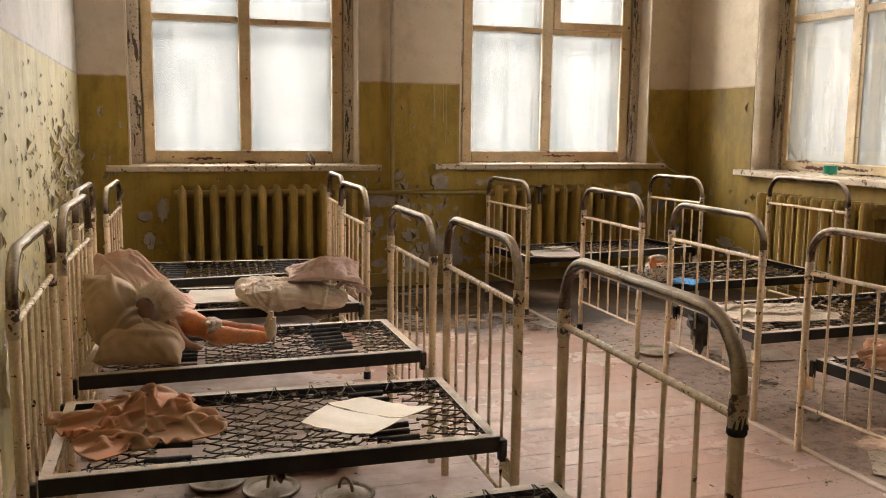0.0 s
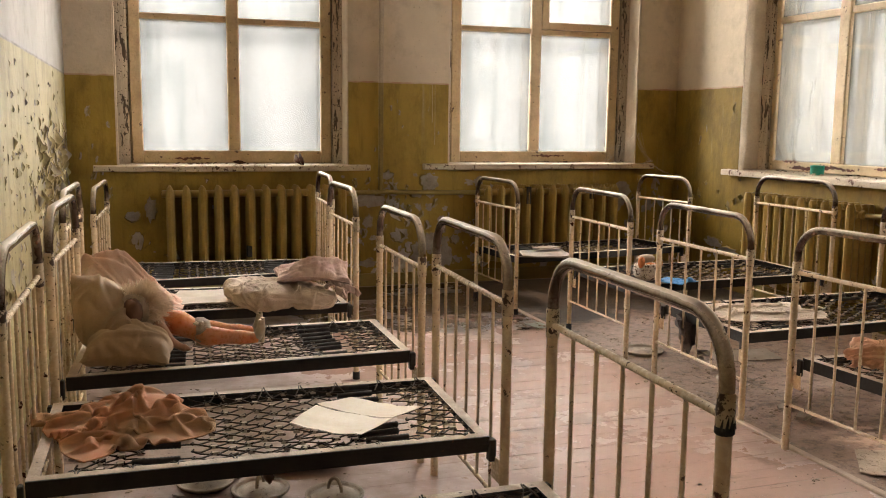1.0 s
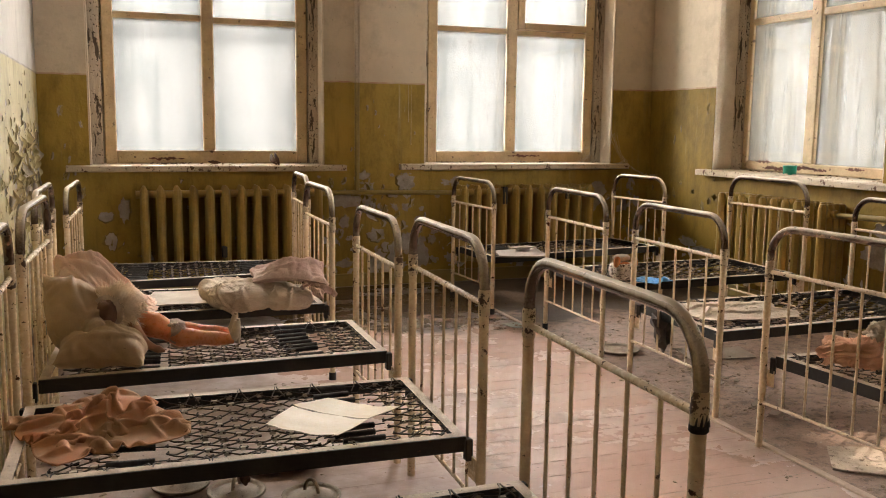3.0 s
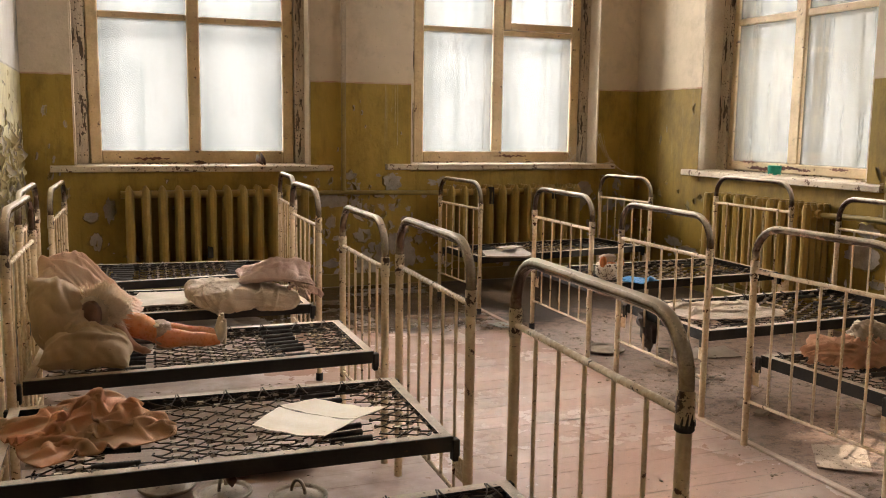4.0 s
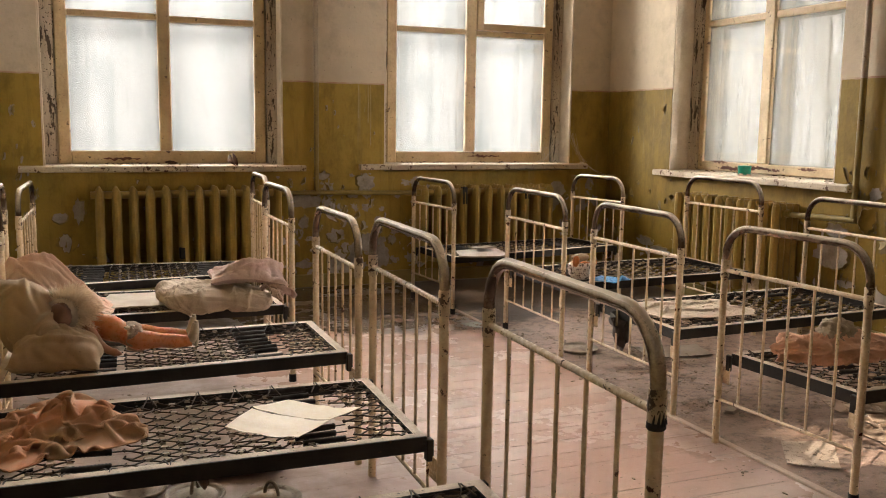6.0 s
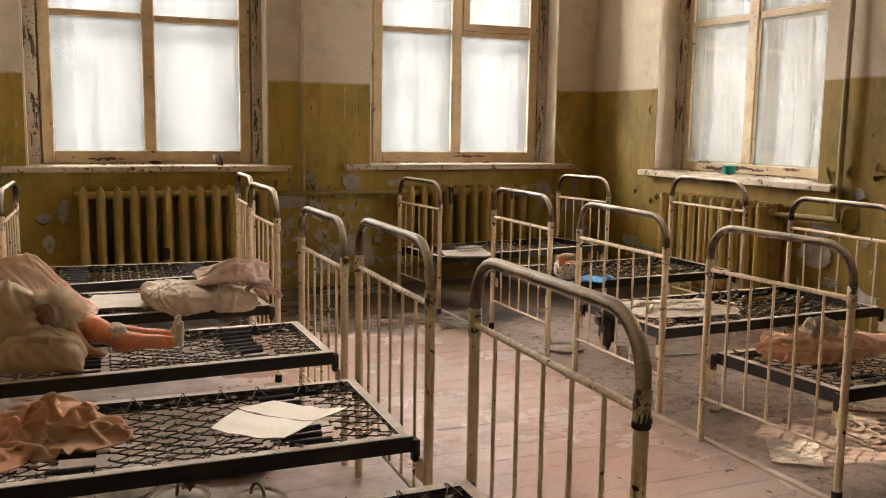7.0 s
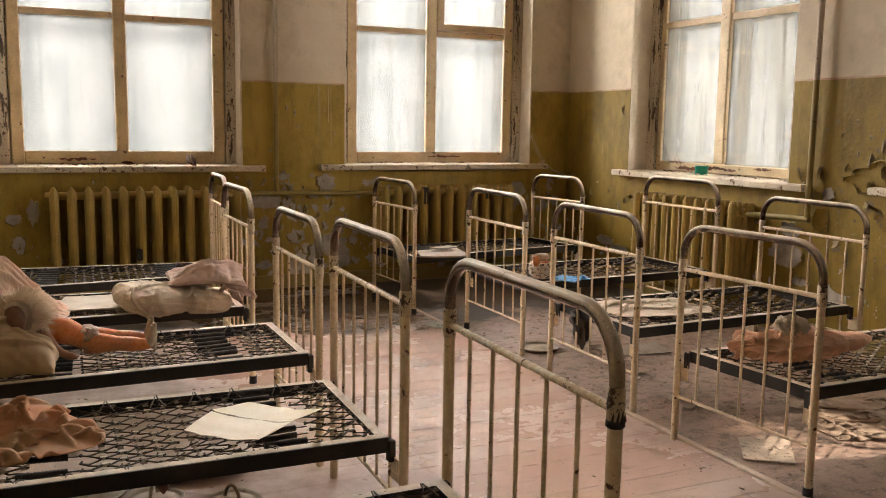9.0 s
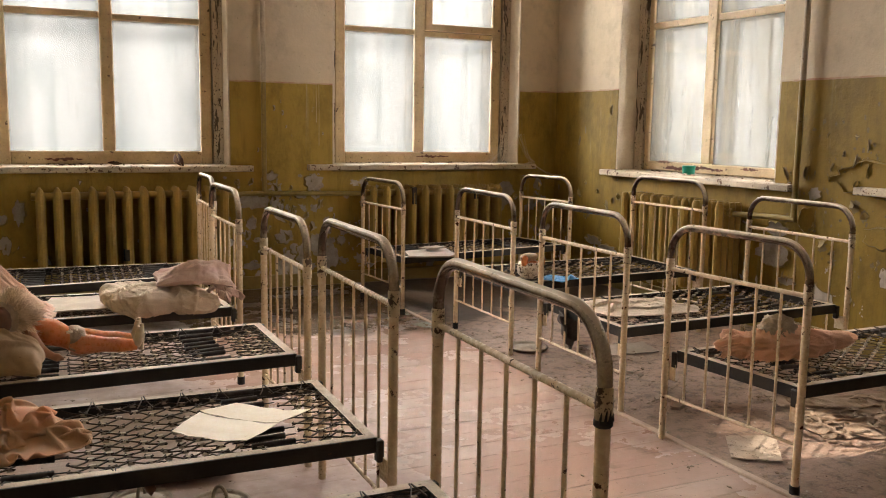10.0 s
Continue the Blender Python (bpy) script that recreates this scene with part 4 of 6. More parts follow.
def settle_cloth(nx, ny, gap, squeeze, along, heap, z0, seed, steps=170, grip=0.75, stiff=0.12, wild=0.085):
    """Lets a loose sheet of nx by ny knots, pushed together to a part of its size, buckle and come to rest on a level support."""
    rng = np.random.default_rng(seed)
    off = rng.uniform(0, 50)
    u, v = np.meshgrid(np.arange(nx) - (nx - 1) / 2, np.arange(ny) - (ny - 1) / 2, indexing="ij")
    bumps = np.array([[[noise.noise(Vector((a * gap * k, b * gap * k, off + c))) for k, c in ((7, 0), (7, 20), (9, 40), (22, 60))]
                       for b in range(ny)] for a in range(nx)])
    p = np.stack([u * gap * squeeze + wild * bumps[..., 0], v * gap * along + wild * bumps[..., 1],
                  z0 + heap * (0.35 + np.clip(bumps[..., 2] + 0.35, 0, 1)) + 0.012 * bumps[..., 3]], -1)
    old = p.copy()

    def pull(a, b, rest, k):
        d = b - a
        n = np.linalg.norm(d, axis=-1, keepdims=True) + 1e-9
        c = d * (0.5 * k * (n - rest) / n)
        a += c
        b -= c

    diag = gap * 2 ** 0.5
    for step in range(steps):
        vel = (p - old) * 0.93
        old = p.copy()
        p = p + vel
        p[..., 2] -= 0.00035
        for _ in range(7):
            for o in (0, 1):
                pull(p[o:-1:2], p[o + 1::2][:p[o:-1:2].shape[0]], gap, 0.9)
                pull(p[:, o:-1:2], p[:, o + 1::2][:, :p[:, o:-1:2].shape[1]], gap, 0.9)
            pull(p[:-1:2, :-1], p[1::2, 1:][:p[:-1:2].shape[0]], diag, 0.25)
            pull(p[1:-1:2, 1:], p[2::2, :-1][:p[1:-1:2].shape[0]], diag, 0.25)
            for o in range(0, 4, 2):
                pull(p[o:-2:4], p[o + 2::4][:p[o:-2:4].shape[0]], 2 * gap, stiff)
                pull(p[:, o:-2:4], p[:, o + 2::4][:, :p[:, o:-2:4].shape[1]], 2 * gap, stiff)
            low = p[..., 2] < z0
            p[..., 2] = np.where(low, z0, p[..., 2])
        touch = (p[..., 2] < z0 + 0.002)[..., None]
        p[..., :2] = np.where(touch, old[..., :2] + (p[..., :2] - old[..., :2]) * (1 - grip), p[..., :2])
    return p


def twice_as_fine(p):
    """Inserts knots half way, on smooth curves through the old ones."""
    for axis in (0, 1):
        q = np.moveaxis(p, axis, 0)
        e = np.concatenate([q[:1], q, q[-1:]])
        mid = (9 * (e[1:-2] + e[2:-1]) - e[:-3] - e[3:]) / 16
        out = np.empty((2 * len(q) - 1, *q.shape[1:]))
        out[0::2], out[1::2] = q, mid
        p = np.moveaxis(out, 0, axis)
    return p


def crumple(name, cx, cy, lx, ly, turn, z, high, mat, label, category, seed, squeeze=0.60, gap=0.0155, thick=0.0025, grip=0.6, stiff=0.22, wild=0.085, hump=None, flat=1.0, along=None):
    """A thrown-down cloth that covers about lx by ly, with real folds; along: how little it is pushed together along its folds."""
    along = along or squeeze
    nx, ny = int(lx / (gap * squeeze)) + 1, int(ly / (gap * along)) + 1
    p = twice_as_fine((settle_cloth(nx, ny, gap, squeeze, along, high, z + 0.003, seed, grip=grip, stiff=stiff, wild=wild)))
    p[..., 2] = z + 0.003 + (p[..., 2] - z - 0.003) * flat
    mid = (p.reshape(-1, 3).min(0) + p.reshape(-1, 3).max(0)) / 2
    ca, sa = math.cos(radians(turn)), math.sin(radians(turn))
    size = np.ptp(p.reshape(-1, 3), 0)
    x, y = (p[..., 0] - mid[0]) * lx / size[0], (p[..., 1] - mid[1]) * ly / size[1]
    if hump:            # what lies bundled up underneath
        hx, hy, hh, hr = hump
        p[..., 2] += hh * np.exp(-((x - hx) / hr) ** 2 - ((y - hy) / hr) ** 2)
    w = np.stack([cx + x * ca - y * sa, cy + x * sa + y * ca, np.maximum(p[..., 2], z + 0.002)], -1)
    a, b = w.shape[:2]
    s = Shape()
    s.add(w.reshape(-1, 3).tolist(), [(i * b + j, i * b + b + j, i * b + b + j + 1, i * b + j + 1) for i in range(a - 1) for j in range(b - 1)], 0, True)
    ob = thing(name, s, mat, label, category, origin=(cx, cy, z))
    md = ob.modifiers.new("thickness", "SOLIDIFY")
    md.thickness, md.offset = thick, 1.0
    return ob


def inflate(lx, ly, gap, thick, m, rest, wall_x, seed, steps=150):
    """Sews two sheets together along their edges, fills the bag and lets it sink against the support and a headboard."""
    nx, ny = int(lx / gap) + 1, int(ly / gap) + 1
    rng = np.random.default_rng(seed)
    off = rng.uniform(0, 50)
    u, v = np.meshgrid((np.arange(nx) - (nx - 1) / 2) * gap, (np.arange(ny) - (ny - 1) / 2) * gap, indexing="ij")
    e = np.minimum(np.minimum(u - u.min(), u.max() - u), np.minimum(v - v.min(), v.max() - v))
    lump = np.array([[noise.noise(Vector((a * gap * 9, b * gap * 9, off))) for b in range(ny)] for a in range(nx)])
    sheets = []
    rot = np.array(m.to_3x3())
    at = np.array(m.translation)
    for side in (1, -1):
        w = side * np.minimum(e, 0.03) + 0.012 * lump
        sheets.append(np.stack([u, v, w], -1) @ rot.T + at)
    old = [s.copy() for s in sheets]
    full = lx * ly * thick
    diag = gap * 2 ** 0.5

    def pull(a, b, length, k):
        d = b - a
        n = np.linalg.norm(d, axis=-1, keepdims=True) + 1e-9
        c = d * (0.5 * k * (n - length) / n)
        a += c
        b -= c

    for step in range(steps):
        normals, vol = [], 0.0
        mid = (sheets[0].mean((0, 1)) + sheets[1].mean((0, 1))) / 2
        for s, side in zip(sheets, (1, -1)):
            n = np.cross(np.gradient(s, axis=0), np.gradient(s, axis=1)) * side
            vol += ((s - mid) * n).sum() / 3
            normals.append(n / (np.linalg.norm(n, axis=-1, keepdims=True) + 1e-12))
        push = 0.0016 * max(-0.3, min(1.5, full / max(vol, 1e-6) - 1))
        for i in (0, 1):
            s = sheets[i]
            vel = (s - old[i]) * 0.90
            old[i] = s.copy()
            s = s + vel + normals[i] * push
            s[..., 2] -= 0.00022
            sheets[i] = s
        for _ in range(6):
            for s in sheets:
                for o in (0, 1):
                    pull(s[o:-1:2], s[o + 1::2][:s[o:-1:2].shape[0]], gap, 0.9)
                    pull(s[:, o:-1:2], s[:, o + 1::2][:, :s[:, o:-1:2].shape[1]], gap, 0.9)
                pull(s[:-1:2, :-1], s[1::2, 1:][:s[:-1:2].shape[0]], diag, 0.3)
                pull(s[1:-1:2, 1:], s[2::2, :-1][:s[1:-1:2].shape[0]], diag, 0.3)
            for edge in ((0, slice(None)), (-1, slice(None)), (slice(None), 0), (slice(None), -1)):
                c = (sheets[0][edge] + sheets[1][edge]) / 2
                sheets[0][edge] = c
                sheets[1][edge] = c
            for s in sheets:
                s[..., 2] = np.maximum(s[..., 2], rest)
                s[..., 0] = np.maximum(s[..., 0], wall_x)
        for i in (0, 1):
            s = sheets[i]
            touch = (s[..., 2] < rest + 0.003)[..., None]
            s[..., :2] = np.where(touch, old[i][..., :2] + (s[..., :2] - old[i][..., :2]) * 0.25, s[..., :2])
    return sheets


def ridges(x, y, folds):
    """Height at x, y of long tapering folds (x, y, angle, half length, width, height, bend), steeper on one side."""
    h = 0.0
    for fx, fy, ang, lng, wid, tall, bend in folds:
        c, d = math.cos(ang), math.sin(ang)
        s0, t0 = (x - fx) * c + (y - fy) * d, -(x - fx) * d + (y - fy) * c
        t0 -= bend * s0 * s0
        k = s0 / lng
        if abs(k) < 1:
            w = wid * (0.75 + 0.5 * abs(k)) * (0.95 if t0 > 0 else 0.5)
            g = max(0.0, 1 - abs(t0) / (1.9 * w))
            h += 0.9 * tall * (1 - k * k) * (0.5 * g ** 1.3 + 0.5 * g * g * (3 - 2 * g))
    return h


def stuffed(name, place, size, turn, mat, label, category, seed, rest, wall_x=-9.0, group="", gap=0.0095, steps=150, crease=0.023, slump=0.028, fine=0.75, folds=()):
    """A soft old bag: filled and sunk, then creased, puckered along its seams and pushed out of shape. size: flat length, flat width, mean thickness."""
    sheets = inflate(size[0], size[1], gap, size[2], pose(*place, *turn), rest, wall_x, seed, steps)
    s = Shape()
    for k, sh in enumerate(sheets):
        p = twice_as_fine(sh)
        a, b = p.shape[:2]
        side = 1 if k == 0 else -1
        n = np.cross(np.gradient(p, axis=0), np.gradient(p, axis=1)) * side
        n /= np.linalg.norm(n, axis=-1, keepdims=True) + 1e-12
        for i in range(a):
            for j in range(b):
                q = Vector((size[0] * (i / (a - 1) - 0.5), size[1] * (j / (b - 1) - 0.5), k * 2.0))
                edge = min(i, a - 1 - i, j, b - 1 - j) * gap / 2
                along = q.x if min(j, b - 1 - j) < min(i, a - 1 - i) else q.y
                inner = min(1.0, edge / 0.035)
                d = crease * inner * ((0.7 * fold(q * fine, seed, 0.3) + 0.3 * fold(q * fine * 2, seed + 3, 0.35)) * -2.0 + 0.8)
                d += 0.0034 * math.exp(-((edge - 0.02) / 0.02) ** 2) * math.sin(along * 130 + 9 * noise.noise(q * 7 + Vector((seed, 0, 0)))) * (0.5 + noise.noise(q * 11 + Vector((0, seed, 0))))
                if folds and k == 0:
                    d += inner * ridges(q.x + 0.03 * noise.noise(q * 9), q.y + 0.03 * noise.noise(q * 9 + Vector((5, 0, 0))), folds)
                d += 0.9 * slump * inner * noise.noise(q * 6 + Vector((seed, 4, 0)))
                w = Vector(p[i, j])
                f = Vector((noise.noise(w * 4.5 + Vector((seed, 0, 0))), noise.noise(w * 4.5 + Vector((0, seed, 5))), 0.7 * noise.noise(w * 4.5 + Vector((7, 0, seed))))) * slump
                w += f + Vector(n[i, j]) * d
                w.z, w.x = max(w.z, rest - 0.003 * inner), max(w.x, wall_x)
                p[i, j] = w
        quads = [(i * b + j, i * b + b + j, i * b + b + j + 1, i * b + j + 1) for i in range(a - 1) for j in range(b - 1)]
        s.add(p.reshape(-1, 3).tolist(), quads if k == 0 else [q[::-1] for q in quads], 0, True)
    return thing(name, s, mat, label, category, group, origin=place)


def soft_fold(q, seed, run=0.4):
    """Height of soft meandering folds at q, 0 to 1, as in thick cotton."""
    t = 0.5 + 1.3 * noise.noise(q * 2.2 + Vector((seed, 1, 0)))
    c, d = math.cos(t), math.sin(t)
    r = Vector(((q.x * c - q.y * d) * run, q.x * d + q.y * c, q.z + seed * 2.3))
    w = Vector((noise.noise(q * 6 + Vector((0, seed, 3))), noise.noise(q * 6 + Vector((9, seed, 0))), 0)) * 0.05
    a = math.exp(-(noise.noise((r + w) * 13) / 0.16) ** 2)
    b = math.exp(-(noise.noise((r + w * 1.4) * 26 + Vector((5, 2, 8))) / 0.15) ** 2)
    e = math.exp(-(noise.noise((q + w) * 38 + Vector((1, 6, 2))) / 0.16) ** 2)
    return 0.52 * a + 0.36 * b + 0.12 * e


def draped(name, cx, cy, lx, ly, turn, z, mounds, folds, mat, label, category, seed, lean=(0.0, 0.0), thick=0.0025, crush=(0.006, 0.010, 1.3), hem=0.16):
    """A cloth thrown over itself: soft mounds, long tapering folds that run across them, and fine creases.
    mounds: (x, y, height, reach); folds: (x, y, angle, length, width, height, bend), all in the cloth's own metres."""
    nu, nv = 190, 150

    def place(u, v):
        a, b = 2 * u - 1, 2 * v - 1
        q = Vector((a * 1.7, b * 1.7, seed))
        x = lx / 2 * a * (1 - 0.10 * b * b + 0.16 * noise.noise(q) + 0.05 * noise.noise(q * 4)) + 0.10 * ly * noise.noise(Vector((b * 1.2, seed, 3)))
        y = ly / 2 * b * (1 - 0.08 * a * a + 0.14 * noise.noise(q + Vector((9, 0, 0))) + 0.04 * noise.noise(q * 4 + Vector((5, 5, 0))))
        edge = min(1 - abs(a), 1 - abs(b))
        return x, y, edge

    def height(x, y, edge):
        h = sum(t * math.exp(-((x - mx) ** 2 + (y - my) ** 2) / (r * r)) for mx, my, t, r in mounds)
        wx = x + 0.020 * noise.noise(Vector((x * 9, y * 9, seed + 2)))
        wy = y + 0.020 * noise.noise(Vector((x * 9, y * 9, seed + 8)))
        h += ridges(wx, wy, folds)
        cre = soft_fold(Vector((x, y, 0)) * crush[2], seed, 0.3)
        h += crush[0] * (cre - 0.3) + crush[1] * (fold(Vector((x, y, 4)) * crush[2], seed + 5, 0.25) - 0.3)
        rim = min(1.0, edge / hem)
        return max(0.0015, h * (rim * (2 - rim)) + 0.006 * (1 - rim) * (0.6 + noise.noise(Vector((x * 16, y * 16, seed + 11)))))

    m = pose(cx, cy, z, 0, 0, turn)

    def fn(u, v):
        x, y, edge = place(u, v)
        h = height(x, y, edge)
        return m @ Vector((x + lean[0] * h, y + lean[1] * h, h + 0.002))

    s = Shape()
    s.grid(fn, nu, nv)
    ob = thing(name, s, mat, label, category, origin=(cx, cy, z))
    md = ob.modifiers.new("thickness", "SOLIDIFY")
    md.thickness, md.offset = thick, 1.0
    return ob


def cushion(name, place, half, turn, mat, label, category, seed, power=(0.45, 0.40), crease=0.012, tuck=None, group="", folds=()):
    """A thick stuffed block with rounded sides and soft creases; tuck: where along its length it is folded in."""
    m = pose(*place, *turn)

    def root(c, e):
        return math.copysign(abs(c) ** e, c)

    def fn(u, v):
        a, b = 2 * math.pi * u, math.pi * (v - 0.5)
        p = Vector((root(math.cos(a), power[1]) * root(math.cos(b), power[0]), root(math.sin(a), power[1]) * root(math.cos(b), power[0]), root(math.sin(b), power[0])))
        q = Vector((p.x * half[0], p.y * half[1], p.z * half[2]))
        q *= 1 + 0.10 * noise.noise(q * 5 + Vector((seed, 0, 0)))
        if tuck is not None:
            g = math.exp(-((q.x - tuck - 0.02 * noise.noise(q * 8)) / 0.014) ** 2)
            q.y *= 1 - 0.13 * g
            q.z *= 1 - 0.20 * g
        n = Vector((p.x / half[0], p.y / half[1], p.z / half[2])).normalized()
        if folds:
            q += n * (ridges(q.x + 0.02 * noise.noise(q * 9), q.y - 1.2 * q.z + 0.02 * noise.noise(q * 9 + Vector((5, 0, 0))), folds) - 0.004)
        q += n * (crease * (soft_fold(q * 0.9, seed, 0.35) - 0.4) + 0.6 * crease * (fold(q * 0.8, seed + 2, 0.35) - 0.3))
        return m @ q

    s = Shape()
    s.grid(fn, 200, 90, closed_u=True)
    return thing(name, s, mat, label, category, group, origin=place)


crumple("cloth", -0.078, 2.400, 0.42, 0.385, -66, 0.339, 0.070, PINK_CLOTH, "faded salmon cloth lying crumpled on bare springs", "cloth", 27, 0.56, 0.0125,
        grip=0.55, stiff=0.55, wild=0.060, hump=(-0.03, 0.08, 0.055, 0.11), along=0.86)
stuffed("pillow", (-0.175, 3.08, 0.490), (0.33, 0.40, 0.088), (58, 34, 14), PILLOW, "grimy stuffed pillow leaning on the cot's headboard", "pillow", 5, 0.381, -0.272, "old pillows", steps=45,
        crease=0.015, slump=0.020, fine=0.6, folds=[(0.0, 0.02, 0.9, 0.19, 0.020, 0.022, 1.0), (-0.06, -0.08, 0.6, 0.15, 0.018, 0.018, -1.0), (0.07, -0.05, 1.3, 0.16, 0.016, 0.020, 0.8), (0.05, 0.11, 0.3, 0.12, 0.015, 0.016, 0.5), (-0.08, 0.10, 1.6, 0.12, 0.014, 0.014, -0.6)])
stuffed("pillow", (-0.060, 2.945, 0.45), (0.27, 0.25, 0.115), (4, 6, -10), PILLOW, "grimy rounded pillow on bare springs", "pillow", 9, 0.381, -0.272, "old pillows",
        crease=0.014, slump=0.020, fine=0.6, folds=[(0.0, -0.06, 0.15, 0.13, 0.014, 0.016, 0.8), (-0.03, 0.02, -0.2, 0.13, 0.014, 0.015, 0.7), (0.05, 0.06, 0.3, 0.11, 0.012, 0.012, 0.0), (0.06, -0.01, -0.5, 0.09, 0.010, 0.011, 0.9)])
draped("blanket", -0.095, 4.02, 0.46, 0.44, 0, 0.341, [(-0.11, 0.0, 0.195, 0.155), (0.04, 0.02, 0.120, 0.115)],
       [(0.0, -0.06, -0.15, 0.21, 0.018, 0.030, 0.6), (0.02, 0.0, 0.10, 0.21, 0.016, 0.026, -0.6), (-0.05, -0.11, -0.35, 0.17, 0.016, 0.024, 0.7),
        (0.05, 0.07, 0.25, 0.17, 0.016, 0.024, -0.5), (-0.12, -0.04, -0.80, 0.13, 0.014, 0.022, 0.6), (0.10, -0.05, -0.30, 0.13, 0.012, 0.022, 0.4),
        (-0.02, -0.15, 0.0, 0.19, 0.012, 0.018, 0.5), (-0.15, -0.10, 0.5, 0.10, 0.012, 0.020, 0.0)],
       BLANKET, "dirty pinkish blanket bundled at the headboard", "blanket", 12, lean=(-0.10, -0.22), crush=(0.010, 0.018, 1.1))
cushion("pillow", (0.540, 3.915, 0.386), (0.225, 0.180, 0.054), (1, 5, 1), LINEN, "dirty off-white quilted pillow on the cot", "pillow", 15, (0.62, 0.46), 0.017, 0.045, "old pillows",
        [(0.05, -0.20, 1.4, 0.12, 0.011, 0.016, 0.5), (-0.06, -0.19, 1.1, 0.13, 0.012, 0.015, -0.6), (0.13, -0.19, 1.7, 0.12, 0.010, 0.015, 0.8), (-0.12, -0.10, 0.4, 0.15, 0.013, 0.014, 0.4), (-0.16, -0.16, 0.8, 0.10, 0.010, 0.014, 0.0)])
stuffed("folded_cloth", (0.690, 3.93, 0.482), (0.33, 0.27, 0.075), (2, 4, -6), MAUVE, "mauve cloth bundled on a pillow", "cloth", 18, 0.440, gap=0.0105, steps=45,
        crease=0.020, slump=0.024, fine=0.8, folds=[(0.0, -0.03, 0.2, 0.18, 0.013, 0.022, 0.5), (0.02, 0.05, -0.1, 0.17, 0.013, 0.020, -0.5), (-0.05, -0.09, 0.4, 0.13, 0.011, 0.016, 0.3), (0.10, 0.0, 0.9, 0.10, 0.011, 0.016, 0.0)])
crumple("cloth", 0.805, 3.84, 0.12, 0.20, 20, 0.372, 0.14, MAUVE, "mauve rag pushed against the footboard", "cloth", 23, 0.5, 0.014, hump=(0.0, 0.0, 0.075, 0.07))
draped("linen_sheet", 2.50, 3.17, 0.50, 0.36, -8, 0.341, [(-0.12, 0.02, 0.012, 0.10), (0.10, -0.05, 0.008, 0.10)], [(-0.10, 0.05, 0.2, 0.18, 0.012, 0.016, 0.8), (0.02, -0.06, -0.1, 0.22, 0.012, 0.012, 0.6), (0.08, 0.08, 0.35, 0.15, 0.010, 0.012, -1.0), (-0.16, -0.06, 0.9, 0.10, 0.012, 0.020, 1.0)],
       LINEN, "greyish linen sheet flung on bare springs", "sheet", 31)
crumple("cloth", 3.15, 2.38, 0.84, 0.58, -20, 0.001, 0.05, FLOOR_RAG, "dirty crumpled sheet lying on the floor", "cloth", 37, 0.68, 0.017, grip=0.8, stiff=0.3, wild=0.12, flat=0.38)
crumple("plastic_sheet", 2.53, 3.87, 0.18, 0.16, -60, 0.358, 0.03, BLUE, "bright blue crumpled plastic sheet on springs", "plastic sheet", 41, 0.78, 0.014)


def hanging_rag(place, wide, drop, turn, seed):
    """A rag caught under the springs, gathered at the top and drawn to a point below."""
    s = Shape()
    m = pose(*place, 0, 0, turn)

    def fn(u, v):
        w = wide * (1 - 0.75 * v ** 1.5)
        x = (u - 0.45) * w + 0.02 * v
        y = 0.022 * math.sin(u * 17 + seed) * (1 - 0.4 * v) + 0.02 * noise.noise(Vector((u * 4, v * 4, seed)))
        z = -drop * v * (1 - 0.35 * abs(u - 0.5) * 2) + 0.012 * noise.noise(Vector((u * 6, v * 5, seed + 3)))
        return m @ Vector((x, y, z))

    s.grid(fn, 40, 26)
    ob = thing("rag", s, RAG, "dark rag hanging under the cot's springs", "rag", origin=place)
    md = ob.modifiers.new("thickness", "SOLIDIFY")
    md.thickness = 0.004
    return ob


hanging_rag((2.235, 3.32, 0.335), 0.42, 0.20, 40, 4)


def sheet_of(name, pts, z, thick, mat, label, category, lift=0.0, seed=0, n=14):
    """A thin stiff sheet with four corners, a little warped."""
    s = Shape()
    p = [Vector((x, y, 0)) for x, y in pts]

    def at(u, v, dz):
        q = p[0].lerp(p[1], u).lerp(p[3].lerp(p[2], u), v)
        w = lift * (abs(u - 0.5) * 2) ** 2 + 0.004 * noise.noise(q * 9 + Vector((seed, 0, 0)))
        e = 0.006 * noise.noise(q * 25 + Vector((0, seed, 0))) if min(u, v, 1 - u, 1 - v) < 0.01 else 0
        return (q.x + e, q.y + e, z + abs(w) + dz)

    s.grid(lambda u, v: at(u, v, thick), n, n)
    s.grid(lambda u, v: at(u, v, 0), n, n)
    for k in range(n):
        for u0, v0, u1, v1 in ((k / n, 0, (k + 1) / n, 0), (k / n, 1, (k + 1) / n, 1), (0, k / n, 0, (k + 1) / n), (1, k / n, 1, (k + 1) / n)):
            s.add([at(u0, v0, 0), at(u1, v1, 0), at(u1, v1, thick), at(u0, v0, thick)], [(0, 1, 2, 3)])
    c = sum(p, Vector()) / 4
    return thing(name, s, mat, label, category, origin=(c.x, c.y, z))


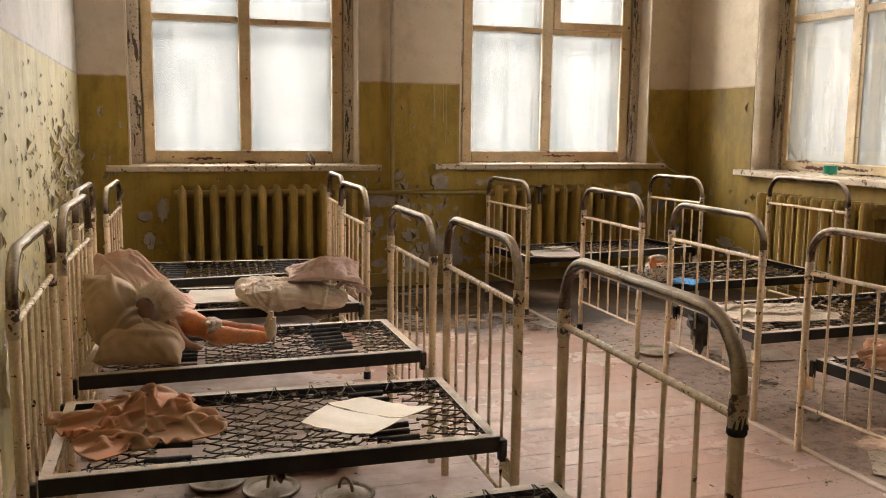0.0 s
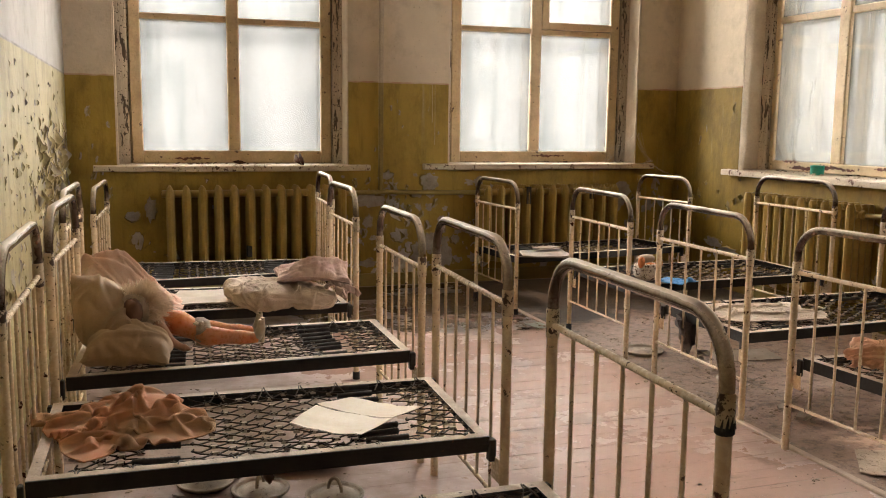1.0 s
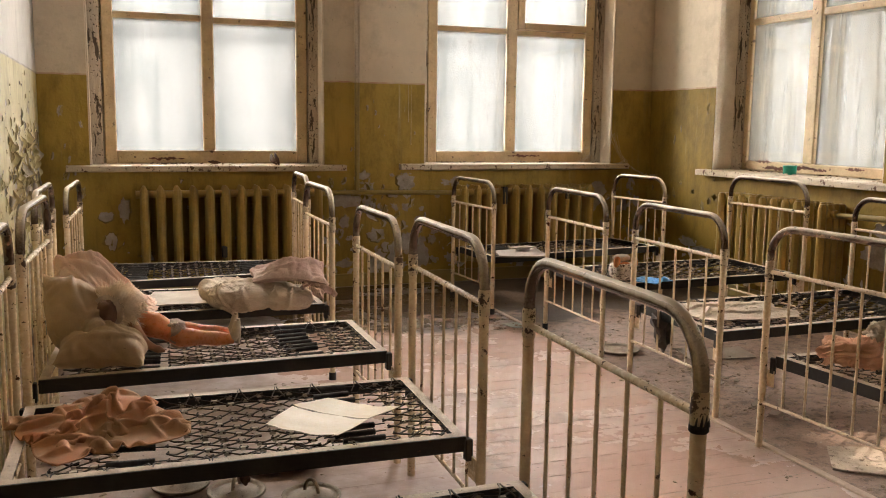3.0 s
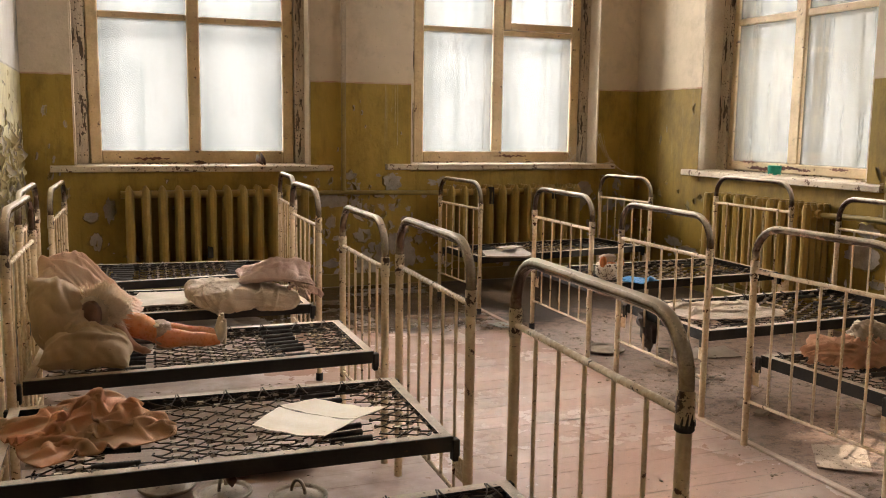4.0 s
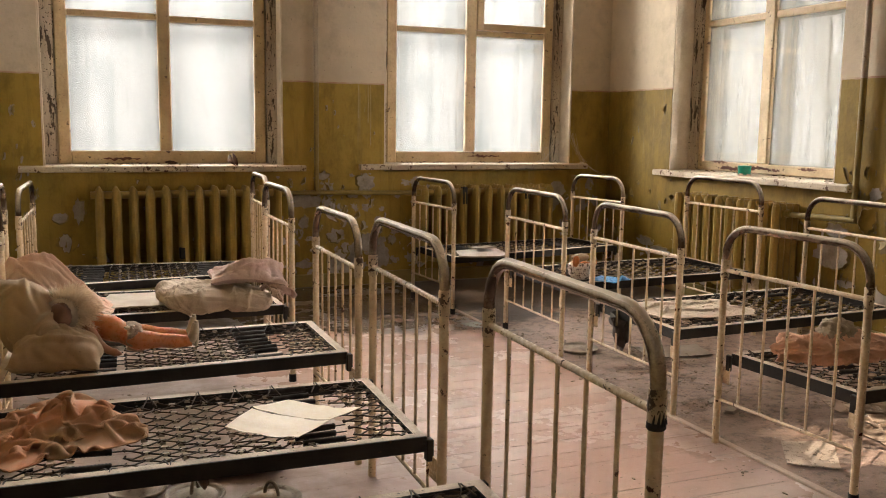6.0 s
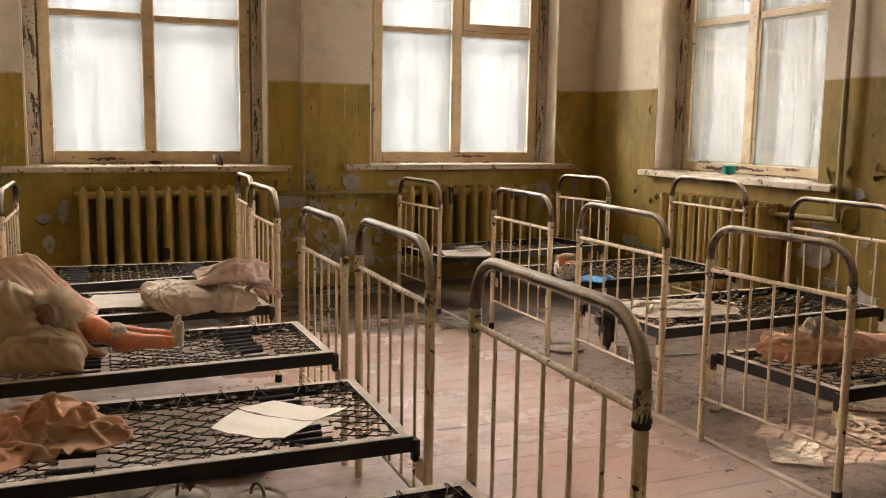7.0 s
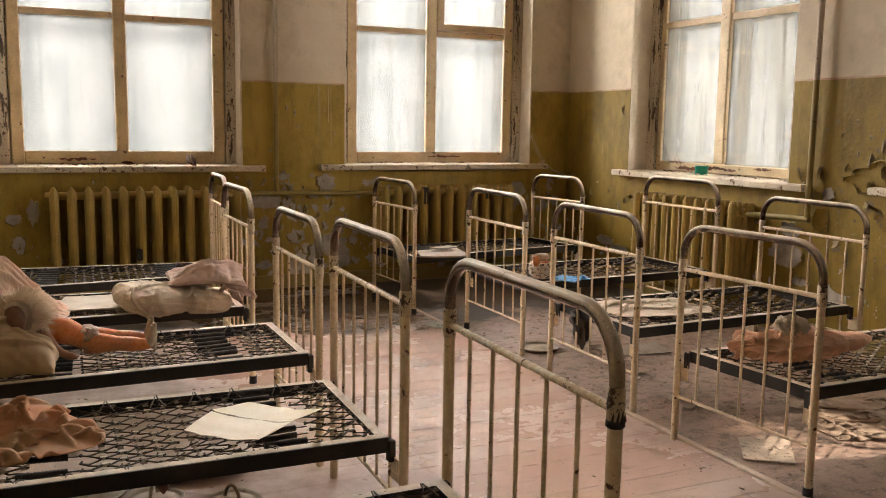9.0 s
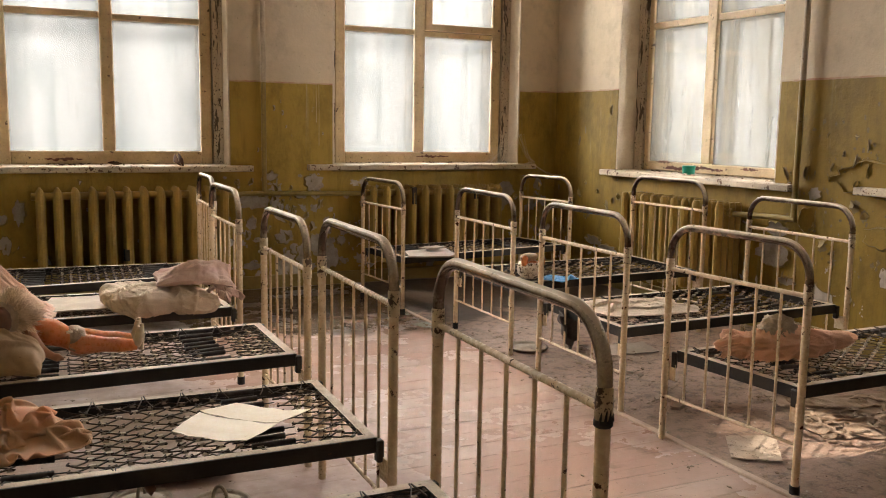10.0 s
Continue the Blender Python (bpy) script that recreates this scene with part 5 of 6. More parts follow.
# an open booklet on the springs
booklet = holder("booklet", (0.5, 2.3, 0.34), "open yellowed blank booklet on bare springs", "booklet")
for pts, sd, lift in (([(0.335, 2.275), (0.492, 2.125), (0.600, 2.225), (0.425, 2.395)], 1, 0.006), ([(0.430, 2.400), (0.603, 2.232), (0.712, 2.300), (0.540, 2.440)], 2, 0.008)):
    pg = sheet_of("page", pts, 0.345, 0.002, PAPER, "", "", lift, sd)
    pg.parent = booklet
    pg.location = pg.location - booklet.location
sheet_of("board", [(0.06, 3.95), (0.34, 3.95), (0.40, 4.27), (0.13, 4.27)], 0.345, 0.006, worn("dull_card", (0.50, 0.40, 0.30), (0.38, 0.30, 0.22), 6, 0.85, bump=0.3), "pale sheet of card on bare springs", "card", 0.004, 3)
sheet_of("board", [(2.12, 4.87), (2.42, 4.80), (2.50, 5.2), (2.19, 5.10)], 0.348, 0.010, BOARD, "dusty broken board on bare springs", "board", 0.004, 4)
sheet_of("board", [(2.30, 5.02), (2.46, 5.06), (2.42, 5.14), (2.28, 5.10)], 0.372, 0.008, BOARD, "broken piece of board on another board", "board", 0.002, 14)
sheet_of("board", [(2.215, 2.255), (2.350, 2.150), (2.535, 2.365), (2.358, 2.436)], 0.003, 0.004, worn("pale_fibreboard", (0.60, 0.47, 0.35), (0.46, 0.35, 0.25), 9, 0.9, chips=(0.24, 0.175, 0.125), chip_at=0.60, bump=0.8), "pale fibreboard piece lying on the dusty floor", "board", 0.001, 5)
sheet_of("board", [(0.30, 2.80), (0.56, 2.755), (0.64, 2.86), (0.36, 2.94)], 0.016, 0.007, worn("dark_board", (0.20, 0.15, 0.11), (0.11, 0.08, 0.055), 8, 0.8, bump=0.4), "broken dark board piece lying loose on the floor", "board", 0.010, 6)
sheet_of("paper", [(2.06, 4.50), (2.20, 4.52), (2.16, 4.66), (2.03, 4.62)], 0.002, 0.003, worn("grey_green_paper", (0.40, 0.40, 0.34), (0.33, 0.33, 0.28), 8, 0.8), "grey-green paper lying on the floor", "paper", 0.003, 7)
sheet_of("paper", [(2.60, 3.60), (2.95, 3.55), (3.0, 3.75), (2.65, 3.8)], 0.002, 0.004, BOARD, "warped dusty card on the floor", "card", 0.006, 8)


# ---------------------------------------------------------------- dolls and toys (one plain mesh each)


def ball(s, place, r, mat, n=(22, 14), bumpy=0.0, seed=0, m=None):
    rx, ry, rz = r if isinstance(r, tuple) else (r, r, r)
    c = Vector(place)

    def fn(u, v):
        a, b = 2 * math.pi * u, math.pi * (v - 0.5)
        p = Vector((math.cos(a) * math.cos(b), math.sin(a) * math.cos(b), math.sin(b)))
        k = 1 + bumpy * noise.noise(p * 3.5 + Vector((seed, 0, 0)))
        q = Vector((p.x * rx, p.y * ry, p.z * rz)) * k
        return c + (m @ q if m else q)

    s.grid(fn, n[0], n[1], mat, closed_u=True)


def limb(s, pts, radii, mat, n=14, steps=6):
    """A smooth tapering limb through the points."""
    pts = [Vector(p) for p in pts]
    line, rr = [], []
    for i in range(len(pts) - 1):
        for k in range(steps):
            u = k / steps
            p0, p1, p2, p3 = pts[max(i - 1, 0)], pts[i], pts[i + 1], pts[min(i + 2, len(pts) - 1)]
            line.append(0.5 * ((2 * p1) + (p2 - p0) * u + (2 * p0 - 5 * p1 + 4 * p2 - p3) * u * u + (3 * p1 - p0 - 3 * p2 + p3) * u ** 3))
            rr.append(radii[i] + (radii[i + 1] - radii[i]) * u)
    line.append(pts[-1]), rr.append(radii[-1])
    s.tube(line, 0.01, n, mat, radii=rr)


def fluff(s, place, r, count, lng, mat, seed, gap=None, bare=0.70):
    """Matted curls round a ball, all but on the side that gap points to."""
    rnd = random.Random(seed)
    c = Vector(place)
    for _ in range(count):
        d = Vector((rnd.gauss(0, 1), rnd.gauss(0, 1), rnd.gauss(0, 1))).normalized()
        if gap is not None and d.dot(gap) > bare:
            continue
        e = Vector((noise.noise(d * 2.5), noise.noise(d * 2.5 + Vector((7, 0, 0))), noise.noise(d * 2.5 + Vector((0, 7, 0))) - 0.25)) * 2.2
        e += Vector((rnd.gauss(0, 1), rnd.gauss(0, 1), rnd.gauss(0, 1))) * 0.35
        if gap is not None:     # combed away from the face
            e = e * 0.9 + (d - gap * d.dot(gap)).normalized() * 1.1 - gap * 0.3
        p = c + d * r * rnd.uniform(0.75, 1.05)
        L = lng * rnd.uniform(0.5, 1.2)
        line = [p]
        for k in range(3):
            line.append(line[-1] + (d * (0.5 - 0.25 * k) + e * (0.6 + 0.3 * k)).normalized() * (L / 3))
        w = rnd.uniform(0.0006, 0.0013)
        s.tube(line, w, 3, mat, caps=False, radii=[w * 1.5, w * 1.2, w * 0.9, w * 0.3])


def doll_on_back():
    s = Shape()
    y = 3.07
    ball(s, (-0.036, y + 0.0, 0.512), (0.066, 0.064, 0.064), 1, bumpy=0.3, seed=2)
    ball(s, (-0.056, y - 0.062, 0.520), (0.032, 0.040, 0.044), 5, bumpy=0.15, seed=5)
    fluff(s, (-0.032, y + 0.0, 0.514), 0.066, 10000, 0.042, 4, 4, Vector((-0.52, -0.84, 0.1)).normalized(), 0.55)
    limb(s, [(0.005, y, 0.500), (0.045, y, 0.480), (0.088, y, 0.460), (0.130, y, 0.440), (0.165, y, 0.426)], [0.018, 0.034, 0.044, 0.035, 0.040], 0)
    ball(s, (0.150, y - 0.028, 0.462), (0.018, 0.012, 0.007), 4, bumpy=0.5, seed=3)                      # pale torn lining at the waist
    limb(s, [(0.020, y - 0.046, 0.480), (0.042, y - 0.076, 0.442), (0.062, y - 0.084, 0.418), (0.088, y - 0.090, 0.402)], [0.019, 0.018, 0.015, 0.011], 6)
    limb(s, [(0.086, y - 0.090, 0.402), (0.102, y - 0.092, 0.397), (0.120, y - 0.096, 0.392)], [0.011, 0.013, 0.003], 6)

    def shorts(u, v):
        a = 2 * math.pi * u
        r = 0.045 + 0.006 * math.sin(math.pi * v) + 0.004 * noise.noise(Vector((math.cos(a) * 2.5, math.sin(a) * 2.5, v * 5))) + 0.003 * math.sin(a * 9 + 4 * v)
        return Vector((0.140 + 0.050 * v + 0.006 * noise.noise(Vector((math.cos(a) * 2, math.sin(a) * 2, 9))), y - 0.003 + r * math.cos(a) * 1.06, 0.430 - 0.012 * v + r * math.sin(a) * 0.95))

    s.grid(shorts, 48, 10, 2, closed_u=True)
    for dy, zz in ((-0.034, 0.412), (0.026, 0.420)):
        limb(s, [(0.145, y + dy * 0.5, zz + 0.014), (0.172, y + dy * 0.9, zz + 0.008), (0.205, y + dy, zz + 0.005), (0.248, y + dy, zz), (0.288, y + dy, zz - 0.005), (0.345, y + dy, zz - 0.010)], [0.026, 0.034, 0.031, 0.024, 0.025, 0.016], 0)
        limb(s, [(0.340, y + dy, zz - 0.008), (0.351, y + dy, zz + 0.010), (0.359, y + dy, zz + 0.052)], [0.018, 0.016, 0.010], 3)
        limb(s, [(0.358, y + dy, zz - 0.026), (0.361, y + dy, zz + 0.018), (0.362, y + dy, zz + 0.060)], [0.008, 0.009, 0.006], 3)
    thing("doll", s, [DOLL_SKIN, DOLL_HAIR, DOLL_CLOTH, DOLL_BOOT, HAIR, DOLL_FACE, DOLL_ARM], "orange plastic doll with matted hair lying on springs", "doll", origin=(0.1, y, 0.39))


def doll_in_cloth():
    s = Shape()
    y = 2.30
    ball(s, (2.462, y + 0.02, 0.436), (0.062, 0.056, 0.044), 1, (30, 20), bumpy=0.45, seed=7)
    ball(s, (2.425, y + 0.01, 0.420), (0.040, 0.045, 0.036), 1, bumpy=0.5, seed=17)
    fluff(s, (2.460, y + 0.02, 0.434), 0.048, 900, 0.012, 1, 9)
    ball(s, (2.545, y + 0.02, 0.418), (0.030, 0.028, 0.026), 1, bumpy=0.5, seed=1)
    fluff(s, (2.545, y + 0.02, 0.418), 0.024, 200, 0.008, 1, 10)

    def fn(u, v):
        a, b = 2 * math.pi * u, math.pi * (v - 0.5)
        p = Vector((math.cos(a) * math.cos(b), math.sin(a) * math.cos(b), math.sin(b)))
        q = Vector((p.x * 0.29, p.y * 0.085, p.z * (0.040 - 0.008 * p.x)))
        q *= 1 + 0.16 * noise.noise(q * 9)
        q += p * (0.024 * (soft_fold(q * 1.1, 51) - 0.35) * (1.35 - p.x) + 0.022 * (fold(q * 1.2, 53, 0.25) - 0.3))
        q.y += 0.016 * noise.noise(q * 14)
        return Vector((2.49, y - 0.01, 0.385)) + pose(0, 0, 0, 0, 0, -7) @ q

    s.grid(fn, 150, 70, 0, closed_u=True)
    thing("doll", s, [SALMON, LUMP], "fuzzy-headed doll in salmon cloth lying on springs", "doll", origin=(2.46, y, 0.345))


def spotted_toy():
    s = Shape()
    x, y, z = 2.437, 4.0, 0.352
    s.lathe([(0.004, z + 0.004), (0.045, z), (0.066, z + 0.025), (0.070, z + 0.055), (0.060, z + 0.082), (0.050, z + 0.086), (0.046, z + 0.070), (0.0, z + 0.062)], x, y, 32)
    ball(s, (x + 0.012, y + 0.03, z + 0.105), (0.052, 0.026, 0.022), 2, bumpy=0.1)
    ball(s, (x - 0.050, y - 0.030, z + 0.094), (0.019, 0.015, 0.030), 1, bumpy=0.2)
    ball(s, (x + 0.046, y - 0.042, z + 0.088), (0.019, 0.015, 0.030), 1, bumpy=0.2, seed=4)
    ball(s, (x, y - 0.03, z + 0.080), (0.028, 0.020, 0.014), 1)
    thing("plush_toy", s, [TOY, TOY_IN, LINEN], "small brown-spotted cream plush toy with orange ears", "toy", origin=(x, y, z))


doll_on_back()
doll_in_cloth()
spotted_toy()

# ---------------------------------------------------------------- small things


def pot_lid(x, y, r, turn, label):
    """A dusty enamel lid with a wire handle."""
    lid = holder("pot_lid", (x, y, 0), label, "pot lid", "lids under the cot")
    prof = [(0.0, 0.030), (r * 0.35, 0.028), (r * 0.70, 0.018), (r * 0.82, 0.012), (r * 0.86, 0.016), (r * 0.97, 0.022), (r, 0.020), (r * 0.985, 0.014), (r * 0.86, 0.004), (r * 0.80, 0.001), (0.0, 0.006)]
    part("lid_plate", Shape().lathe(prof, x, y, 48), ENAMEL, lid)
    a = radians(turn)
    d = Vector((math.cos(a), math.sin(a), 0))
    pts = [Vector((x, y, 0.022)) + d * (0.026 * math.cos(t)) + Vector((0, 0, 0.045 * math.sin(t))) for t in [math.pi * k / 10 for k in range(11)]]
    part("handle", Shape().tube(pts, 0.0055, 8), ENAMEL, lid, "bent wire handle")
    return lid


pot_lid(0.146, 2.776, 0.090, 10, "dusty enamel pot lid with wire handle on floor")
pot_lid(0.302, 2.665, 0.090, 60, "dusty enamel pot lid with dry leaf on floor")
pot_lid(0.513, 2.560, 0.090, 130, "dark dusty pot lid with wire handle on floor")


def dry_leaf(place, size, turn, seed, label):
    s = Shape()
    m = pose(*place, *turn)

    def fn(u, v):
        y = (v - 0.5)
        half = size * 0.42 * math.sin(math.pi * min(max(v, 0.02), 0.98)) ** 0.8 * (1 + 0.3 * noise.noise(Vector((v * 9, seed, 0))))
        x = (u - 0.5) * 2 * half
        return m @ Vector((x, y * size, abs(x) * 0.6 + 0.25 * size * (y * 2) ** 2 * 0.5))

    s.grid(fn, 6, 12)
    return thing("dry_leaf", s, LEAF, label, "leaf", "dry leaves", origin=place)


dry_leaf((0.315, 2.660, 0.052), 0.060, (40, 20, 30), 1, "curled brown leaf lying on a pot lid")
dry_leaf((0.955, 6.05, SILL_Z + 0.022), 0.11, (20, 60, 30), 2, "curled dark leaf standing on the window sill")
dry_leaf((0.985, 6.06, SILL_Z + 0.032), 0.10, (70, 10, 80), 3, "curled dark leaf standing on the window sill")
dry_leaf((0.585, 6.05, SILL_Z + 0.008), 0.085, (5, 5, 85), 4, "flat pale leaf lying on the window sill")

# the round lid near the far cots
s = Shape()
s.lathe([(0.0, 0.012), (0.06, 0.011), (0.086, 0.006), (0.096, 0.010), (0.103, 0.017), (0.105, 0.015), (0.098, 0.004), (0.090, 0.001), (0.0, 0.003)], 2.365, 3.885, 48)
thing("tin_lid", s, ENAMEL, "round dusty metal lid lying on the floor", "lid", origin=(2.36, 3.90, 0))

# teal cup on the sill
s = Shape()
s.lathe([(0.0, 0.003), (0.034, 0.003), (0.036, 0.0), (0.0385, 0.002), (0.042, 0.052), (0.0435, 0.056), (0.042, 0.057), (0.040, 0.054), (0.036, 0.008), (0.0, 0.006)], 3.935, 4.535, 28)
for i in range(len(s.v)):
    s.v[i] = (s.v[i][0], s.v[i][1], s.v[i][2] + SILL_Z + 0.0005)
thing("cup", s, TEAL, "small teal plastic cup on the window sill", "cup", origin=(3.935, 4.535, SILL_Z))


# paint crumbs on the sills
def crumbs(name, boxes, count, size, mat, label, seed):
    rnd = random.Random(seed)
    s = Shape()
    heaps = []
    for _ in range(max(6, count // 28)):
        b = rnd.choice(boxes)
        heaps.append((b, rnd.uniform(b[0], b[1]), rnd.uniform(b[2], b[3]), rnd.uniform(0.015, 0.11)))
    for _ in range(count):
        x0, x1, y0, y1, z = rnd.choice(boxes)
        k = size * (0.22 + 1.3 * rnd.random() ** 5)
        p = Vector((rnd.uniform(x0, x1), rnd.uniform(y0, y1), z + k * 0.12))
        if rnd.random() < 0.88:
            (x0, x1, y0, y1, z), hx, hy, hr = rnd.choice(heaps)
            p = Vector((min(max(rnd.gauss(hx, hr), x0), x1), min(max(rnd.gauss(hy, hr), y0), y1), z + k * 0.12 + 0.003 * rnd.random()))
        e = pose(p.x, p.y, p.z, rnd.uniform(-18, 18), rnd.uniform(-18, 18), rnd.uniform(0, 360))
        n = rnd.randint(4, 6)
        ring = [(k * rnd.uniform(0.5, 1) * math.cos(6.283 * i / n), k * rnd.uniform(0.5, 1) * math.sin(6.283 * i / n)) for i in range(n)]
        h = k * rnd.uniform(0.06, 0.28)
        vv = [e @ Vector((a, b, 0)) for a, b in ring] + [e @ Vector((a * 0.85, b * 0.85, h)) for a, b in ring]
        ff = [tuple(range(n))[::-1], tuple(range(n, 2 * n))] + [(i, (i + 1) % n, n + (i + 1) % n, n + i) for i in range(n)]
        s.add(vv, ff)
    return thing(name, s, mat, label, "debris", kind="stuff")


crumbs("paint_crumbs", [(-0.25, 1.4, Y_FAR - 0.05, Y_FAR + 0.12, SILL_Z + 0.003), (1.9, 3.6, Y_FAR - 0.05, Y_FAR + 0.12, SILL_Z + 0.008)], 260, 0.012, SILL, "paint crumbs scattered on the sills", 3)
crumbs("paint_crumbs", [(X_RIGHT - 0.05, X_RIGHT + 0.13, 3.65, 5.3, SILL_Z)], 260, 0.014, SILL, "paint crumbs scattered on the sill", 4)
crumbs("floor_debris", [(2.2, 3.85, 1.2, 4.6, 0.002), (2.2, 3.0, 2.2, 4.4, 0.002), (2.2, 2.8, 2.6, 3.5, 0.002)], 2600, 0.0090, CHIP, "plaster crumbs and dirt on the floor", 5)
crumbs("floor_debris", [(1.6, 2.3, 4.3, 6.0, 0.002), (2.0, 3.8, 4.4, 6.0, 0.002), (2.0, 3.8, 4.4, 6.0, 0.002), (-0.4, 0.8, 2.2, 5.9, 0.002)], 1300, 0.012, CHIP, "plaster crumbs and dirt on the floor", 6)
crumbs("floor_debris", [(2.0, 2.16, 1.2, 4.4, 0.002), (2.16, 2.4, 1.2, 4.4, 0.002)], 380, 0.009, CHIP, "dirt swept along the lath", 17)
crumbs("floor_debris", [(-0.4, 0.8, 2.6, 3.8, 0.002), (-0.4, 0.3, 2.6, 3.0, 0.002)], 260, 0.020, BOARD, "splinters and broken plaster under the cots", 18)
crumbs("floor_debris", [(0.9, 2.1, 1.0, 4.2, 0.002)], 160, 0.007, CHIP, "scattered crumbs on the floor boards", 7)
crumbs("floor_debris", [(2.3, 2.8, 2.65, 3.4, 0.002), (2.35, 2.7, 3.3, 3.8, 0.002)], 40, 0.042, BOARD, "flat broken plaster pieces on the floor", 8)

crumbs("sill_litter", [(0.2, 1.2, Y_FAR + 0.03, Y_FAR + 0.155, SILL_Z + 0.005), (2.2, 3.5, Y_FAR + 0.06, Y_FAR + 0.155, SILL_Z + 0.011), (X_RIGHT + 0.03, X_RIGHT + 0.155, 3.85, 5.2, SILL_Z + 0.003)], 330, 0.014, LEAF, "brown leaf and rust litter on the sills", 44)

crumbs("bed_litter", [(2.3, 3.4, 2.0, 2.5, 0.338), (2.3, 3.4, 2.95, 3.45, 0.338), (2.3, 3.4, 3.95, 4.4, 0.345)], 1500, 0.013, worn("straw_and_dirt", (0.22, 0.14, 0.075), (0.40, 0.29, 0.18), 9, 0.9), "straw and dirt caught in the springs", 48)

# a white splinter leaning between the panes
s = Shape().tube([(4.10, 5.06, SILL_Z + 0.088), (4.10, 5.10, 0.99), (4.105, 5.14, 1.082)], 0.005, 6, radii=[0.005, 0.006, 0.003])
thing("splinter", s, PAPER, "white wooden splinter leaning between the panes", "splinter")

# dusty cobwebs in the corner of the second window
s = Shape()
rnd = random.Random(21)
corner_pts = [Vector((3.50, Y_FAR + 0.10, SILL_Z + 0.004)), Vector((3.545, Y_FAR + 0.05, SILL_Z + 0.30)), Vector((3.66, Y_FAR - 0.05, SILL_Z + 0.004)), Vector((3.565, Y_FAR - 0.01, SILL_Z + 0.24)),
              Vector((3.36, Y_FAR + 0.12, SILL_Z + 0.003)), Vector((3.83, Y_FAR - 0.25, 0.775)), Vector((3.40, Y_FAR + RECESS, SILL_Z + 0.10))]
for i, j, count in ((0, 1, 12), (0, 2, 16), (2, 3, 16), (1, 4, 12), (4, 2, 16), (2, 5, 9), (0, 3, 14), (6, 0, 12), (4, 0, 12), (4, 3, 12), (6, 3, 8)):
    for k in range(count // 2):
        a = corner_pts[i] + Vector((rnd.uniform(-1, 1), rnd.uniform(-1, 1) * 0.4, rnd.uniform(0, 1))) * 0.025
        b = corner_pts[j] + Vector((rnd.uniform(-1, 1), rnd.uniform(-1, 1) * 0.4, rnd.uniform(-1, 1))) * 0.03
        line = [a.lerp(b, u) - Vector((0, 0, 0.03 * 4 * u * (1 - u))) for u in (0, 0.25, 0.5, 0.75, 1)]
        s.tube(line, 0.0005, 3, caps=False, radii=[rnd.uniform(0.0003, 0.0009) for _ in range(5)])
thing("cobweb", s, worn("dusty_cobweb", (0.78, 0.68, 0.55), (0.62, 0.53, 0.42), 20, 0.95), "dusty cobweb in the window corner above the sill", "cobweb")

# ---------------------------------------------------------------- peeling flakes of wall paint


def ragged(rnd, n, rx, rz, rough=0.35):
    """An uneven outline round the origin, in the plane of a wall."""
    off = rnd.uniform(0, 90)
    out = []
    for k in range(n):
        a = 6.28319 * k / n
        r = 1 + rough * noise.noise(Vector((2.2 * math.cos(a) + off, 2.2 * math.sin(a), 0))) * 1.6 + rough * 0.6 * noise.noise(Vector((6 * math.cos(a), 6 * math.sin(a), off)))
        out.append((rx * r * math.cos(a), rz * r * math.sin(a)))
    return out


def curled(s, m, rnd, wide, high, curl):
    """A flake that still hangs on by one edge and rolls away from the wall."""
    nu, nv = 4, 4
    half = [rnd.uniform(0.6, 1.1) for _ in range(nu + 1)]
    vv = []
    for i in range(nu + 1):
        ang = curl * i / nu
        reach, off = wide * math.sin(ang) / curl, wide * (1 - math.cos(ang)) / curl
        for j in range(nv + 1):
            v = (j / nv - 0.5) * high * half[i] * (1 - 0.78 * i / nu)
            vv.append(m @ Vector((reach + rnd.uniform(-0.06, 0.06) * wide, -off - 0.0012 - 0.15 * wide * abs(j / nv - 0.5) * i / nu, v)))
    r = nv + 1
    s.add(vv, [(i * r + j, i * r + r + j, i * r + r + j + 1, i * r + j + 1) for i in range(nu) for j in range(nv)], 0, True)


def flap(s, m, rnd, wide, high, curl, mat):
    """A strip of paint split open along an upright crack: hinged on one side, widest at mid height, rolling off the wall."""
    nu, nv = 4, 8
    off0, lop = rnd.uniform(0, 90), rnd.uniform(-0.25, 0.25)
    vv = []
    for i in range(nu + 1):
        for j in range(nv + 1):
            v = j / nv * 2 - 1
            w = wide * max(0.03, 1 - abs(v - lop * (1 - v * v)) ** 1.6) * (1 + 0.55 * noise.noise(Vector((v * 2.5, off0, 0))))
            ang = curl * i / nu * (0.6 + 0.4 * (1 - v * v))
            vv.append(m @ Vector((w * math.sin(ang) / curl, -0.0012 - w * (1 - math.cos(ang)) / curl, v * high / 2 + 0.06 * high * noise.noise(Vector((i * 0.7, v * 2, off0))))))
    r = nv + 1
    s.add(vv, [(i * r + j, i * r + r + j, i * r + r + j + 1, i * r + j + 1) for i in range(nu) for j in range(nv)], mat, True)


